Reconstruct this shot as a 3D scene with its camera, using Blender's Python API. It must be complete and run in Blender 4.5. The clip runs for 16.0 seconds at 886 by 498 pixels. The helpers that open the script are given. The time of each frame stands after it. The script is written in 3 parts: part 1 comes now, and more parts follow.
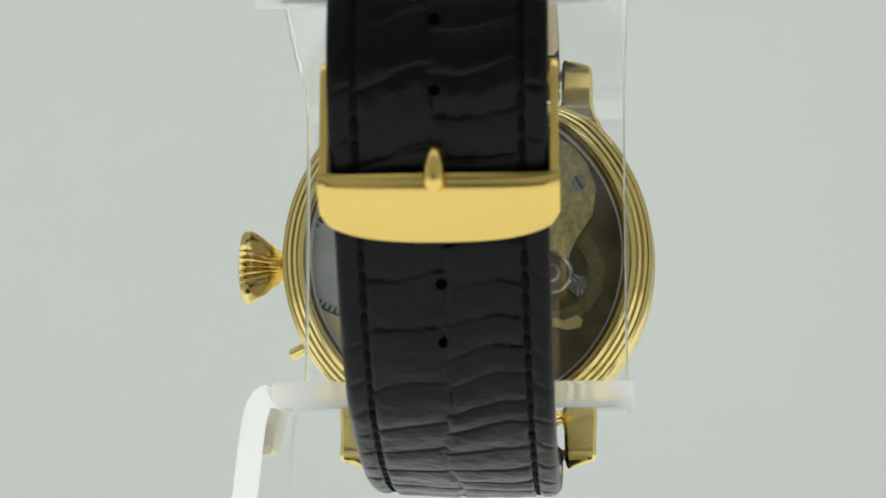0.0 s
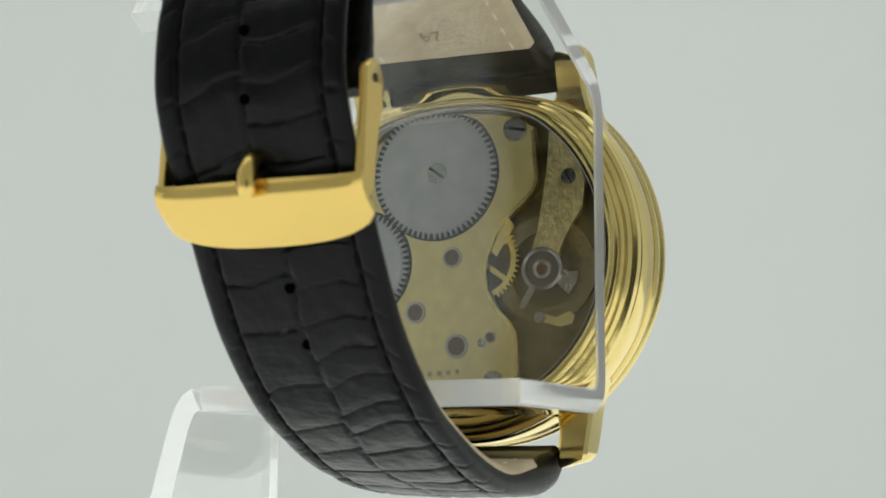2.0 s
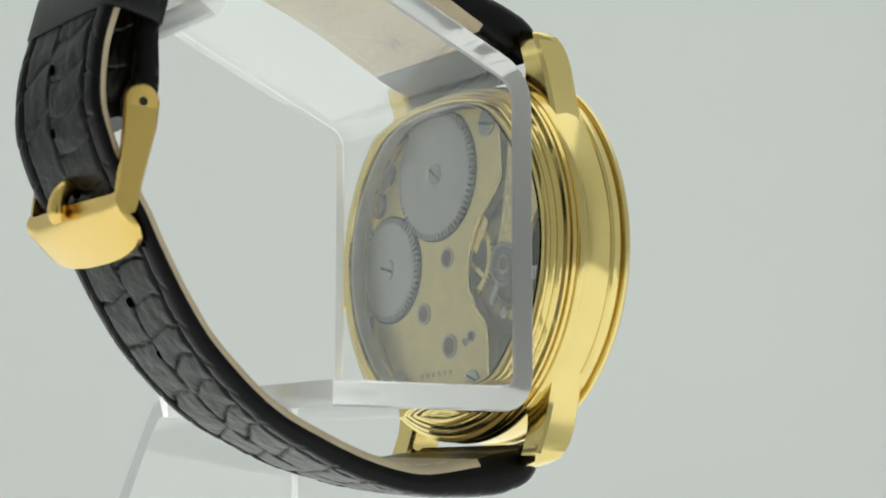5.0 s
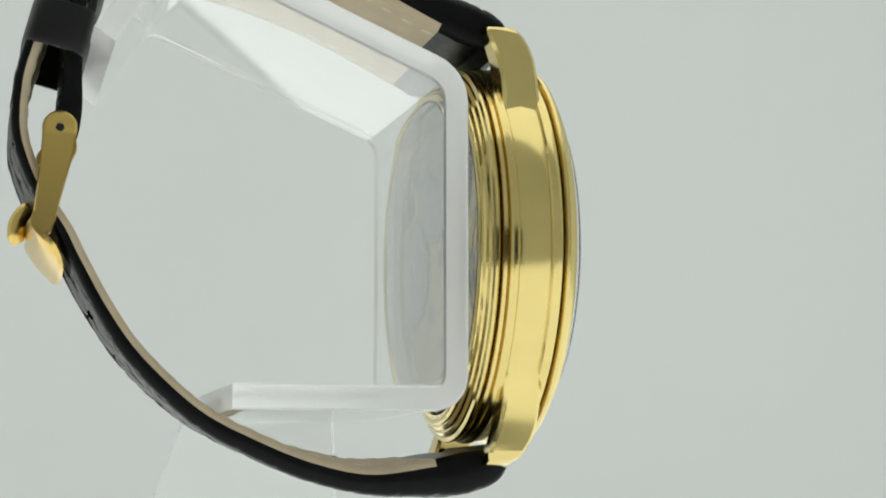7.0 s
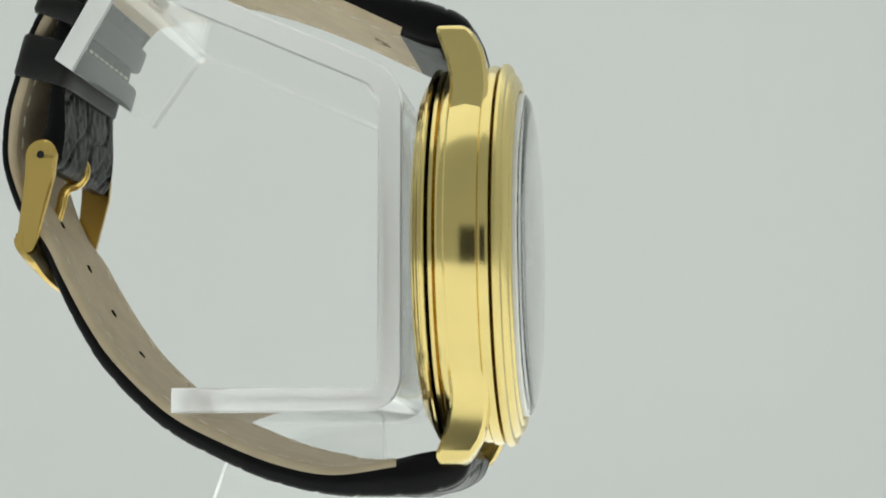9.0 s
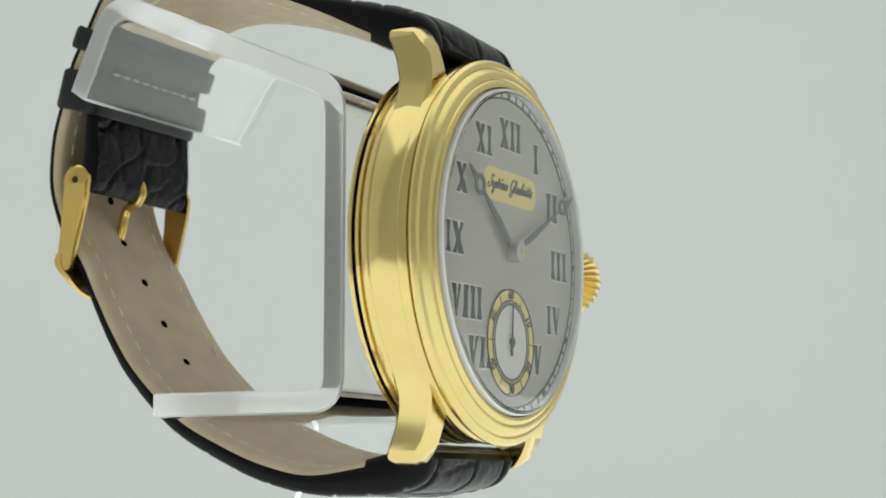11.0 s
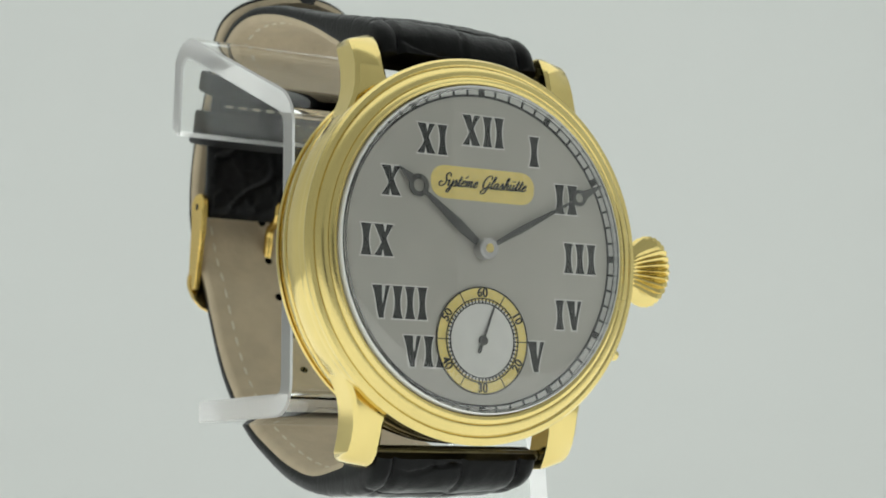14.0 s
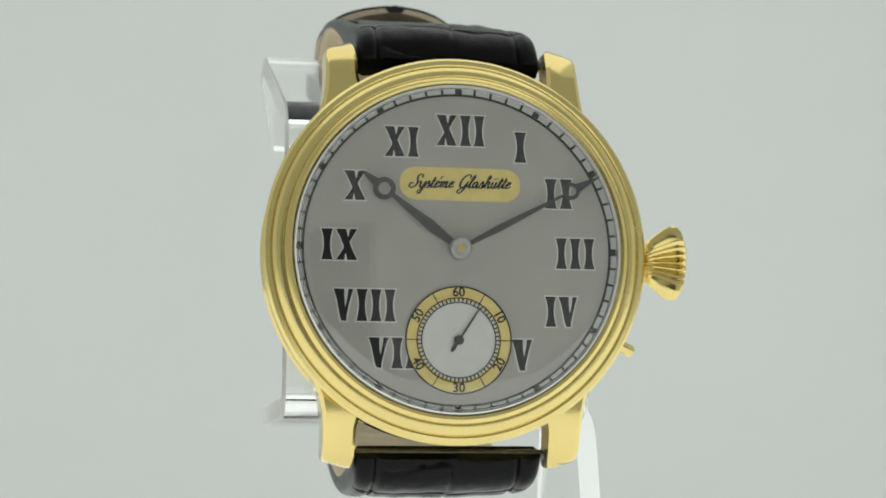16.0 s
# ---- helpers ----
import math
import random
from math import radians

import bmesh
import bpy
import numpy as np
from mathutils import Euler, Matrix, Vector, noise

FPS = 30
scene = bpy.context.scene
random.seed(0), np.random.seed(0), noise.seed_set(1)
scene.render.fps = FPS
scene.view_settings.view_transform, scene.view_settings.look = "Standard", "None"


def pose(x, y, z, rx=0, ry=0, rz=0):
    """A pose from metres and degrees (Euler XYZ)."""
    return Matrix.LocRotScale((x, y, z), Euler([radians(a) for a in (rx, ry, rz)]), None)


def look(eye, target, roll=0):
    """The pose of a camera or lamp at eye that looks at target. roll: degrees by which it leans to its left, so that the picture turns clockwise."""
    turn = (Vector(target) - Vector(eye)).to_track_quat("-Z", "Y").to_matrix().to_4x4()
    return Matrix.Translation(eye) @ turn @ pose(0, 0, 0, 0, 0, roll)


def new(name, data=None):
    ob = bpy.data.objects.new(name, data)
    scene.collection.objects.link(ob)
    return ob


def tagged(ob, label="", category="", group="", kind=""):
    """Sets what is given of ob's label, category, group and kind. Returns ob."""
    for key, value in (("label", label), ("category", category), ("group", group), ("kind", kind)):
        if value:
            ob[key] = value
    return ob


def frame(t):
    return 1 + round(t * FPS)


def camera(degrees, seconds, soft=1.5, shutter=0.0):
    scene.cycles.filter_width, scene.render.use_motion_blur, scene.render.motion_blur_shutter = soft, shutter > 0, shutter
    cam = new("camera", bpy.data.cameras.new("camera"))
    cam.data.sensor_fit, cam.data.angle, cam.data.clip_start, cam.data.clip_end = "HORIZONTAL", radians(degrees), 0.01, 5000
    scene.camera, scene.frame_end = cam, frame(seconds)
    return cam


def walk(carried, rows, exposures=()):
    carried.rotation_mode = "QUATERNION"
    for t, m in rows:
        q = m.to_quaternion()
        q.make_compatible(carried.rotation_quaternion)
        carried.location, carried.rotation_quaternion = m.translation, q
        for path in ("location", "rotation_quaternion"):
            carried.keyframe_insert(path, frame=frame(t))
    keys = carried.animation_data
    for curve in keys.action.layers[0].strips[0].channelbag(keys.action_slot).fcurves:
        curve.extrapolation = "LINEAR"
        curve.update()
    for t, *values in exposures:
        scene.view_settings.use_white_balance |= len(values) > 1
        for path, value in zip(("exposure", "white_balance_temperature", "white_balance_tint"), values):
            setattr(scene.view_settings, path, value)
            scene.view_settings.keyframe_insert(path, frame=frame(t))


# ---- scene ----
MM = 0.001
HEIGHT = 0.040                      # lens above the table top
AXIS = (0.00177, 0.244)              # upright axis of the turning display
DIAL_Z = HEIGHT + 0.0302           # height of the dial's centre
CX, CZ = -1.7, 0.1                  # case centre beside the axis, mm

cam = camera(26.44, 16.0, soft=1.75)
cam.data.dof.use_dof, cam.data.dof.focus_distance, cam.data.dof.aperture_fstop = True, 0.240, 42.0
still = pose(0, 0, HEIGHT, 90 + 7.33, 0, 0)
walk(cam, [(0.0, still), (16.0, still)], exposures=[(0.0, 0.0), (16.0, 0.0)])

# ---- light: a white photo tent, lit evenly from its light table and its roof ----
world = bpy.data.worlds.new("world")
world.use_nodes = True
world.node_tree.nodes["Background"].inputs["Color"].default_value = (0.75, 0.82, 0.80, 1)
world.node_tree.nodes["Background"].inputs["Strength"].default_value = 0.05
scene.world = world


def panel(name, eye, target, w, h, power, colour):
    d = bpy.data.lights.new(name, "AREA")
    d.shape, d.size, d.size_y, d.energy, d.color = "RECTANGLE", w, h, power, colour
    ob = new(name, d)
    ob.matrix_world = look(eye, target)
    return tagged(ob, "soft white studio light panel", "lamp")


COOL = (0.96, 1.0, 0.965)
panel("light_table", (0.0, 0.25, 0.002), (0.0, 0.2501, 1.0), 1.15, 0.68, 1.65, COOL)
panel("light_roof", (0.0, 0.45, 0.87), (0.0, 0.4501, 0.0), 1.18, 1.08, 2.95, COOL)


# ---- materials ----
def mat(name, base, rough=0.5, metal=0.0, vary=0.0, size=400.0, bump=0.0, bump_size=2000.0, rough_vary=0.0, coat=0.0, second=None, spec=0.5):
    m = bpy.data.materials.new(name)
    m.use_nodes = True
    nt = m.node_tree
    b = nt.nodes["Principled BSDF"]
    b.inputs["Base Color"].default_value = (*base, 1)
    b.inputs["Roughness"].default_value = rough
    b.inputs["Metallic"].default_value = metal
    b.inputs["Coat Weight"].default_value = coat
    b.inputs["Specular IOR Level"].default_value = spec
    tc = nt.nodes.new("ShaderNodeTexCoord")
    if vary or rough_vary:
        n = nt.nodes.new("ShaderNodeTexNoise")
        n.inputs["Scale"].default_value, n.inputs["Detail"].default_value = size, 6
        nt.links.new(tc.outputs["Object"], n.inputs["Vector"])
        if vary:
            r = nt.nodes.new("ShaderNodeValToRGB")
            dark = second or tuple(c * (1 - vary) for c in base)
            r.color_ramp.elements[0].color, r.color_ramp.elements[1].color = (*dark, 1), (*base, 1)
            r.color_ramp.elements[0].position, r.color_ramp.elements[1].position = 0.35, 0.65
            nt.links.new(n.outputs["Fac"], r.inputs["Fac"])
            nt.links.new(r.outputs["Color"], b.inputs["Base Color"])
        if rough_vary:
            mr = nt.nodes.new("ShaderNodeMapRange")
            mr.inputs["To Min"].default_value, mr.inputs["To Max"].default_value = rough, rough + rough_vary
            nt.links.new(n.outputs["Fac"], mr.inputs["Value"])
            nt.links.new(mr.outputs["Result"], b.inputs["Roughness"])
    if bump:
        n2 = nt.nodes.new("ShaderNodeTexNoise")
        n2.inputs["Scale"].default_value, n2.inputs["Detail"].default_value = bump_size, 5
        bp = nt.nodes.new("ShaderNodeBump")
        bp.inputs["Strength"].default_value, bp.inputs["Distance"].default_value = bump, 0.0002
        nt.links.new(tc.outputs["Object"], n2.inputs["Vector"])
        nt.links.new(n2.outputs["Fac"], bp.inputs["Height"])
        nt.links.new(bp.outputs["Normal"], b.inputs["Normal"])
    return m


def clear(name, ior, tint, rough=0.0, through_share=1.0):
    m = bpy.data.materials.new(name)
    m.use_nodes = True
    b = m.node_tree.nodes["Principled BSDF"]
    b.inputs["Base Color"].default_value = (*tint, 1)
    b.inputs["Transmission Weight"].default_value = through_share
    b.inputs["IOR"].default_value, b.inputs["Roughness"].default_value = ior, rough
    return m


GOLD = mat("polished_gold", (0.745, 0.595, 0.24), 0.12, 1.0, 0.07, 160, rough_vary=0.07)
GOLD_B = mat("warm_gold", (0.73, 0.515, 0.16), 0.22, 1.0, 0.05, 60, rough_vary=0.06)
GOLD_R = mat("brushed_gold", (0.745, 0.60, 0.245), 0.22, 1.0, 0.06, 120, rough_vary=0.08)
BRASS = mat("gilt_plate", (0.84, 0.70, 0.31), 0.36, 1.0, 0.12, 500, bump=0.08, bump_size=6000, rough_vary=0.1)
ENGRAVED = mat("engraved_gilt", (0.88, 0.74, 0.36), 0.34, 1.0, 0.35, 1300, bump=0.22, bump_size=1500)
nt = ENGRAVED.node_tree                    # scrolling cut lines
scroll = nt.nodes.new("ShaderNodeTexWave")
scroll.inputs["Scale"].default_value, scroll.inputs["Distortion"].default_value, scroll.inputs["Detail"].default_value = 330, 20, 2
scroll.inputs["Detail Scale"].default_value = 1.6
nt.links.new(nt.nodes["Texture Coordinate"].outputs["Object"], scroll.inputs["Vector"])
nt.links.new(scroll.outputs["Fac"], nt.nodes["Bump"].inputs["Height"])
STEEL = mat("brushed_steel", (0.54, 0.53, 0.53), 0.40, 1.0, 0.15, 300, bump=0.05, bump_size=5000, rough_vary=0.12)
STEEL_D = mat("dark_steel", (0.16, 0.16, 0.16), 0.35, 1.0, 0.3, 900)
BRIGHT = mat("bright_steel", (0.40, 0.39, 0.37), 0.26, 1.0, 0.08, 900)
# near-black colour standing in for shade in the movement's gaps
SHADE = mat("painted_shade", (0.035, 0.033, 0.03), 0.5, 0.3, 0.3, 900)
DULL = mat("engraved_dull_gilt", (0.58, 0.48, 0.21), 0.5, 0.9, 0.3, 2000)
DUSK = mat("dull_dark_gilt", (0.30, 0.25, 0.12), 0.45, 0.9, 0.3, 1500)
RUBY = mat("ruby_jewel", (0.16, 0.075, 0.04), 0.30, 0.0, 0.3, 900, spec=0.2)
# gilt plate with the shade of its recess put into the base colour
RECESS = mat("shaded_gilt", (0.23, 0.19, 0.08), 0.40, 0.9, 0.4, 300, bump=0.1)
SILVER = mat("silvered_dial", (0.435, 0.415, 0.37), 0.42, 0.35, 0.07, 220, bump=0.10, bump_size=7000)
SILVER_L = mat("pale_silver", (0.70, 0.69, 0.655), 0.45, 0.2, 0.06, 600)
PALE = mat("pale_ring_steel", (0.60, 0.57, 0.48), 0.5, 0.5, 0.2, 400)
RIM_WHITE = mat("white_rim", (0.80, 0.80, 0.77), 0.4, 0, 0.05, 500)
GILT = mat("gilt_print", (0.82, 0.66, 0.22), 0.42, 0.25, 0.10, 900, bump=0.2, bump_size=5000)
INK = mat("black_ink", (0.011, 0.011, 0.010), 0.55, 0, 0.3, 1500, spec=0.3)
BLUED = mat("dark_blued_hand", (0.085, 0.083, 0.08), 0.36, 0.7, 0.25, 700)
LEATHER = mat("black_grained_leather", (0.0022, 0.0022, 0.0025), 0.27, 0, 0.35, 350, bump=0.25, bump_size=2600, rough_vary=0.12, spec=0.15)
LEATHER_S = mat("smooth_black_leather", (0.003, 0.003, 0.003), 0.36, 0, 0.3, 500, bump=0.25, bump_size=3500, rough_vary=0.15, spec=0.33)
LINING = mat("tan_lining_leather", (0.60, 0.49, 0.335), 0.7, 0, 0.12, 260, bump=0.7, bump_size=900)
THREAD = mat("black_thread", (0.003, 0.003, 0.003), 0.8, 0, 0.3, 3000, spec=0.1)
THREAD_T = mat("beige_thread", (0.78, 0.72, 0.58), 0.8, 0, 0.2, 3000)
HOLE = mat("dark_hole", (0.001, 0.001, 0.001), 1.0, 0, 0.2, 900, spec=0.0)
STAMP = mat("stamped_mark", (0.34, 0.26, 0.17), 0.7, 0, 0.3, 2000)
ACRYLIC = clear("clear_acrylic", 1.49, (0.985, 0.995, 0.99))
FROST = bpy.data.materials.new("sawn_acrylic_edge")      # partly clear, partly milky from the saw
FROST.use_nodes = True
nt = FROST.node_tree
nt.nodes.remove(nt.nodes["Principled BSDF"])
pure, milk, skin = (nt.nodes.new("ShaderNodeBsdf" + k) for k in ("Glass", "Translucent", "Diffuse"))
pure.inputs["IOR"].default_value, pure.inputs["Roughness"].default_value = 1.49, 0.12
milk.inputs["Color"].default_value = skin.inputs["Color"].default_value = (1.0, 1.0, 1.0, 1)
cloudy, sawn = nt.nodes.new("ShaderNodeMixShader"), nt.nodes.new("ShaderNodeMixShader")
cloudy.inputs["Fac"].default_value = 0.15
nt.links.new(milk.outputs[0], cloudy.inputs[1])
nt.links.new(skin.outputs[0], cloudy.inputs[2])
sawn.inputs["Fac"].default_value = 0.55
nt.links.new(pure.outputs[0], sawn.inputs[1])
nt.links.new(cloudy.outputs[0], sawn.inputs[2])
nt.links.new(sawn.outputs[0], nt.nodes["Material Output"].inputs["Surface"])
CRYSTAL = clear("watch_crystal", 1.5, (1, 1, 1))
WHITE = mat("white_cloth", (0.80, 0.81, 0.80), 0.85, 0, 0.03, 3, bump=0.05, bump_size=300)

GREY = mat("grey_cloth", (0.50, 0.51, 0.50), 0.85, 0, 0.05, 3)


# ---- building helpers; shapes are written in millimetres ----
def part(name, bm, material, parent=None, label="", smooth=None):
    bmesh.ops.recalc_face_normals(bm, faces=bm.faces[:])
    bmesh.ops.scale(bm, vec=(MM, MM, MM), verts=bm.verts[:])
    me = bpy.data.meshes.new(name)
    bm.to_mesh(me)
    bm.free()
    for m in (material if isinstance(material, (list, tuple)) else [material]):
        me.materials.append(m)
    if smooth is not None:
        me.polygons.foreach_set("use_smooth", [True] * len(me.polygons))
        me.set_sharp_from_angle(angle=radians(smooth))
    ob = new(name, me)
    ob.parent = parent
    return tagged(ob, label) if label else ob


def grid_faces(bm, rows, close_u=True, close_v=False):
    """Quads between rings of vertices."""
    nv = len(rows)
    for i in range(nv if close_v else nv - 1):
        a, b = rows[i], rows[(i + 1) % nv]
        n = len(a)
        for j in range(n if close_u else n - 1):
            bm.faces.new((a[j], a[(j + 1) % n], b[(j + 1) % n], b[j]))


def lathe(profile, steps=128, cx=CX, cz=CZ, closed=True):
    """A ring turned about the case axis from (radius, depth) pairs."""
    bm = bmesh.new()
    rows = []
    for k in range(steps):
        a = 2 * math.pi * k / steps
        rows.append([bm.verts.new((cx + r * math.cos(a), y, cz + r * math.sin(a))) for r, y in profile])
    grid_faces(bm, rows, close_u=closed, close_v=True)
    return bm


def disc(cx, cz, r, y0, y1, steps=48, bevel=0.0):
    """A plate across the case axis, between two depths."""
    bm = bmesh.new()
    prof = [(r - bevel, y0), (r, y0 + math.copysign(bevel, y1 - y0)), (r, y1 - math.copysign(bevel, y1 - y0)), (r - bevel, y1)] if bevel else [(r, y0), (r, y1)]
    rings = [[bm.verts.new((cx + q * math.cos(2 * math.pi * k / steps), y, cz + q * math.sin(2 * math.pi * k / steps))) for k in range(steps)] for q, y in prof]
    grid_faces(bm, rings)
    bm.faces.new(rings[0])
    bm.faces.new(rings[-1])
    return bm


def prism(outline, y0, y1):
    """A flat plate with an (x, z) outline between two depths."""
    bm = bmesh.new()
    a = [bm.verts.new((x, y0, z)) for x, z in outline]
    b = [bm.verts.new((x, y1, z)) for x, z in outline]
    grid_faces(bm, [a, b])
    bm.faces.new(a)
    bm.faces.new(b)
    bm.normal_update()
    bmesh.ops.triangulate(bm, faces=[f for f in bm.faces if len(f.verts) > 4])
    return bm


def add_prism(bm, outline, y0, y1):
    a = [bm.verts.new((x, y0, z)) for x, z in outline]
    b = [bm.verts.new((x, y1, z)) for x, z in outline]
    grid_faces(bm, [a, b])
    bm.faces.new(a)
    bm.faces.new(b)


def tube(points, radius, sides=10):
    bm = bmesh.new()
    pts = [Vector(p) for p in points]
    rows = []
    for i, p in enumerate(pts):
        d = (pts[min(i + 1, len(pts) - 1)] - pts[max(i - 1, 0)]).normalized()
        u = d.orthogonal().normalized() if abs(d.x) > 0.9 else d.cross(Vector((1, 0, 0))).normalized()
        v = d.cross(u)
        r = radius[i] if isinstance(radius, (list, tuple)) else radius
        rows.append([bm.verts.new(p + r * (math.cos(2 * math.pi * k / sides) * u + math.sin(2 * math.pi * k / sides) * v)) for k in range(sides)])
    grid_faces(bm, rows)
    bm.faces.new(rows[0])
    bm.faces.new(rows[-1])
    return bm


def curve_through(pts, n):
    """Even samples of a smooth curve through the points (Catmull-Rom)."""
    P = np.array([pts[0]] + list(pts) + [pts[-1]], float)
    out = []
    for i in range(1, len(P) - 2):
        for k in range(24):
            t = k / 24
            a, b, c, d = P[i - 1], P[i], P[i + 1], P[i + 2]
            out.append(0.5 * (2 * b + (c - a) * t + (2 * a - 5 * b + 4 * c - d) * t * t + (3 * b - a - 3 * c + d) * t ** 3))
    out.append(P[-2])
    out = np.array(out)
    s = np.concatenate([[0], np.cumsum(np.linalg.norm(np.diff(out[:, :2], axis=0), axis=1))])
    q = np.linspace(0, s[-1], n)
    return q, np.stack([np.interp(q, s, out[:, k]) for k in range(out.shape[1])], 1)


def lettering(words, size, x, z, y, turn=0.0, depth=0.05, bold=0.0):
    """The words as a flat mesh, facing the front of the dial."""
    c = bpy.data.curves.new("lettering", "FONT")
    c.body, c.size, c.align_x, c.align_y, c.extrude, c.offset, c.resolution_u = words, size, "CENTER", "CENTER", depth, bold, 4
    ob = bpy.data.objects.new("lettering", c)
    scene.collection.objects.link(ob)
    bpy.context.view_layer.update()
    me = bpy.data.meshes.new_from_object(ob.evaluated_get(bpy.context.evaluated_depsgraph_get()))
    bm = bmesh.new()
    bm.from_mesh(me)
    bpy.data.objects.remove(ob)
    bpy.data.meshes.remove(me)
    bpy.data.curves.remove(c)
    ca, sa = math.cos(radians(turn)), math.sin(radians(turn))
    for v in bm.verts:
        px, pz, py = v.co.x, v.co.y, v.co.z
        v.co = (x + ca * px - sa * pz, y - py, z + sa * px + ca * pz)
    return bm


# ---- the tent: table, walls, roof, all white ----
def slab(name, x0, x1, y0, y1, z0, z1, label, material=None):
    bm = bmesh.new()
    bmesh.ops.create_cube(bm, size=1)
    for v in bm.verts:
        v.co = ((x0 + x1) / 2 + v.co.x * (x1 - x0), (y0 + y1) / 2 + v.co.y * (y1 - y0), (z0 + z1) / 2 + v.co.z * (z1 - z0))
    bmesh.ops.scale(bm, vec=(1000, 1000, 1000), verts=bm.verts[:])
    return tagged(part(name, bm, material or WHITE), label, name.split("_")[0], kind="structure")


slab("floor", -0.62, 0.62, -0.10, 1.02, -0.02, 0.0, "matt white table top of the photo tent")
slab("wall_back", -0.62, 0.62, 1.0, 1.02, 0.0, 0.90, "matt white backdrop of the photo tent")
# the cloth sweeps up from the table into the backdrop
bm = bmesh.new()
sweep = [(600 + 398 * math.sin(a), 400 - 400 * math.cos(a)) for a in np.linspace(0, math.pi / 2, 33)]
rows = [[bm.verts.new((x, y, z + 1)) for x in (-600, 600)] for y, z in sweep]
under = [[bm.verts.new((x, y, z)) for x in (-600, 600)] for y, z in [(999, 401), (999, 0.5), (600, 0.5)]]
grid_faces(bm, rows + under, close_u=False, close_v=True)
tagged(part("backdrop", bm, WHITE, smooth=30), "matt white cloth sweep between table and backdrop", "backdrop", kind="structure")
slab("wall_left", -0.62, -0.60, -0.10, 1.0, 0.0, 0.90, "matt white side of the photo tent")
slab("wall_right", 0.60, 0.62, -0.10, 1.0, 0.0, 0.90, "matt white side of the photo tent")
slab("ceiling", -0.60, 0.60, -0.10, 1.0, 0.88, 0.90, "matt white roof of the photo tent")
# the front has a small opening for the camera
slab("wall_front", -0.62, -0.08, -0.12, -0.10, 0.0, 0.90, "grey cloth front of the photo tent", GREY)
slab("wall_front", 0.08, 0.62, -0.12, -0.10, 0.0, 0.90, "grey cloth front of the photo tent", GREY)
slab("wall_front", -0.08, 0.08, -0.12, -0.10, 0.13, 0.90, "grey cloth front of the photo tent", GREY)

# ---- the turning display: watch and its stand share one upright axis ----
watch = tagged(new("wristwatch"), "gold wristwatch with silvered dial and black leather strap", "wristwatch")
stand = tagged(new("watch_stand"), "clear acrylic watch stand of bent sheet with a slanted leg", "display stand")


# ---- case ----
def build_case():
    middle = lathe([(20.9, 1.4), (23.15, 1.4), (23.85, 1.0), (23.95, 0.55), (23.45, 0.35), (23.95, 0.15), (24.2, -0.2), (24.25, -0.75), (24.05, -0.95),
                    (24.1, -1.2), (24.25, -2.8), (24.1, -4.5), (24.05, -4.7), (24.4, -4.95), (24.45, -5.5), (24.25, -6.1), (23.75, -6.3), (20.9, -6.3)])
    body = part("case", middle, GOLD, watch, "polished gold case band with fine ridges", 32)
    bez = lathe([(21.0, -6.4), (24.2, -6.4), (24.6, -6.6), (24.65, -7.0), (24.3, -7.45), (23.75, -7.6), (23.55, -7.5), (23.35, -7.75), (23.05, -8.15),
                 (22.55, -8.4), (22.2, -8.4), (22.05, -8.3), (21.85, -8.55), (21.45, -8.7), (21.1, -8.6), (20.9, -8.2), (20.85, -7.7), (20.95, -7.0)])
    part("bezel", bez, GOLD_R, watch, "stepped finely brushed gold bezel", 32)
    back = [(23.9, 1.5), (24.1, 1.7), (24.0, 2.0), (23.5, 2.15), (23.4, 2.1), (23.3, 2.35), (22.9, 2.6), (22.6, 2.55), (22.5, 2.8),
            (22.15, 3.05), (21.9, 3.0), (21.8, 3.2), (21.4, 3.4), (21.0, 3.4), (20.6, 3.3), (20.4, 3.0), (20.3, 2.4), (20.25, -2.4), (20.85, -2.4), (20.85, 1.5)]
    part("case_back_ring", lathe(back), GOLD, watch, "stepped gold ring of the display back", 32)
    glass = [(0.01, 3.32), (12, 3.32), (20.22, 3.28), (20.22, 2.88), (12, 2.88), (0.01, 2.88)]
    g = part("back_crystal", lathe(glass, 96, closed=False), CRYSTAL, watch, "clear glass of the display back", 40)
    g.visible_shadow = False
    part("movement_ring", lathe([(19.95, 2.7), (20.2, 2.8), (20.2, 0.9), (20.05, 0.9)], 96), PALE, watch, "pale steel ring round the movement", 40)
    dome = [(0.01, -10.7), (5, -10.66), (10, -10.53), (15, -10.3), (18.2, -10.04), (19.75, -9.78), (20.4, -9.4), (20.6, -8.3), (20.35, -8.3), (20.12, -9.3), (19.6, -9.55), (18.15, -9.78), (15, -10.03), (10, -10.26), (5, -10.39), (0.01, -10.43)]
    g = part("crystal", lathe(dome, 96, closed=False), CRYSTAL, watch, "domed clear watch glass", 40)
    g.visible_shadow = False
    # plain white ring between the bezel and the edge of the glass
    part("crystal_edge", lathe([(20.64, -8.25), (20.84, -8.25), (20.80, -9.1), (20.64, -9.25)], 96), RIM_WHITE, watch, "white ring at the edge of the watch glass", 30)
    part("rehaut", lathe([(20.55, -7.85), (20.85, -8.25), (20.9, -7.6), (20.6, -7.6)]), SILVER_L, watch, "pale ring between dial and glass", 30)
    return body


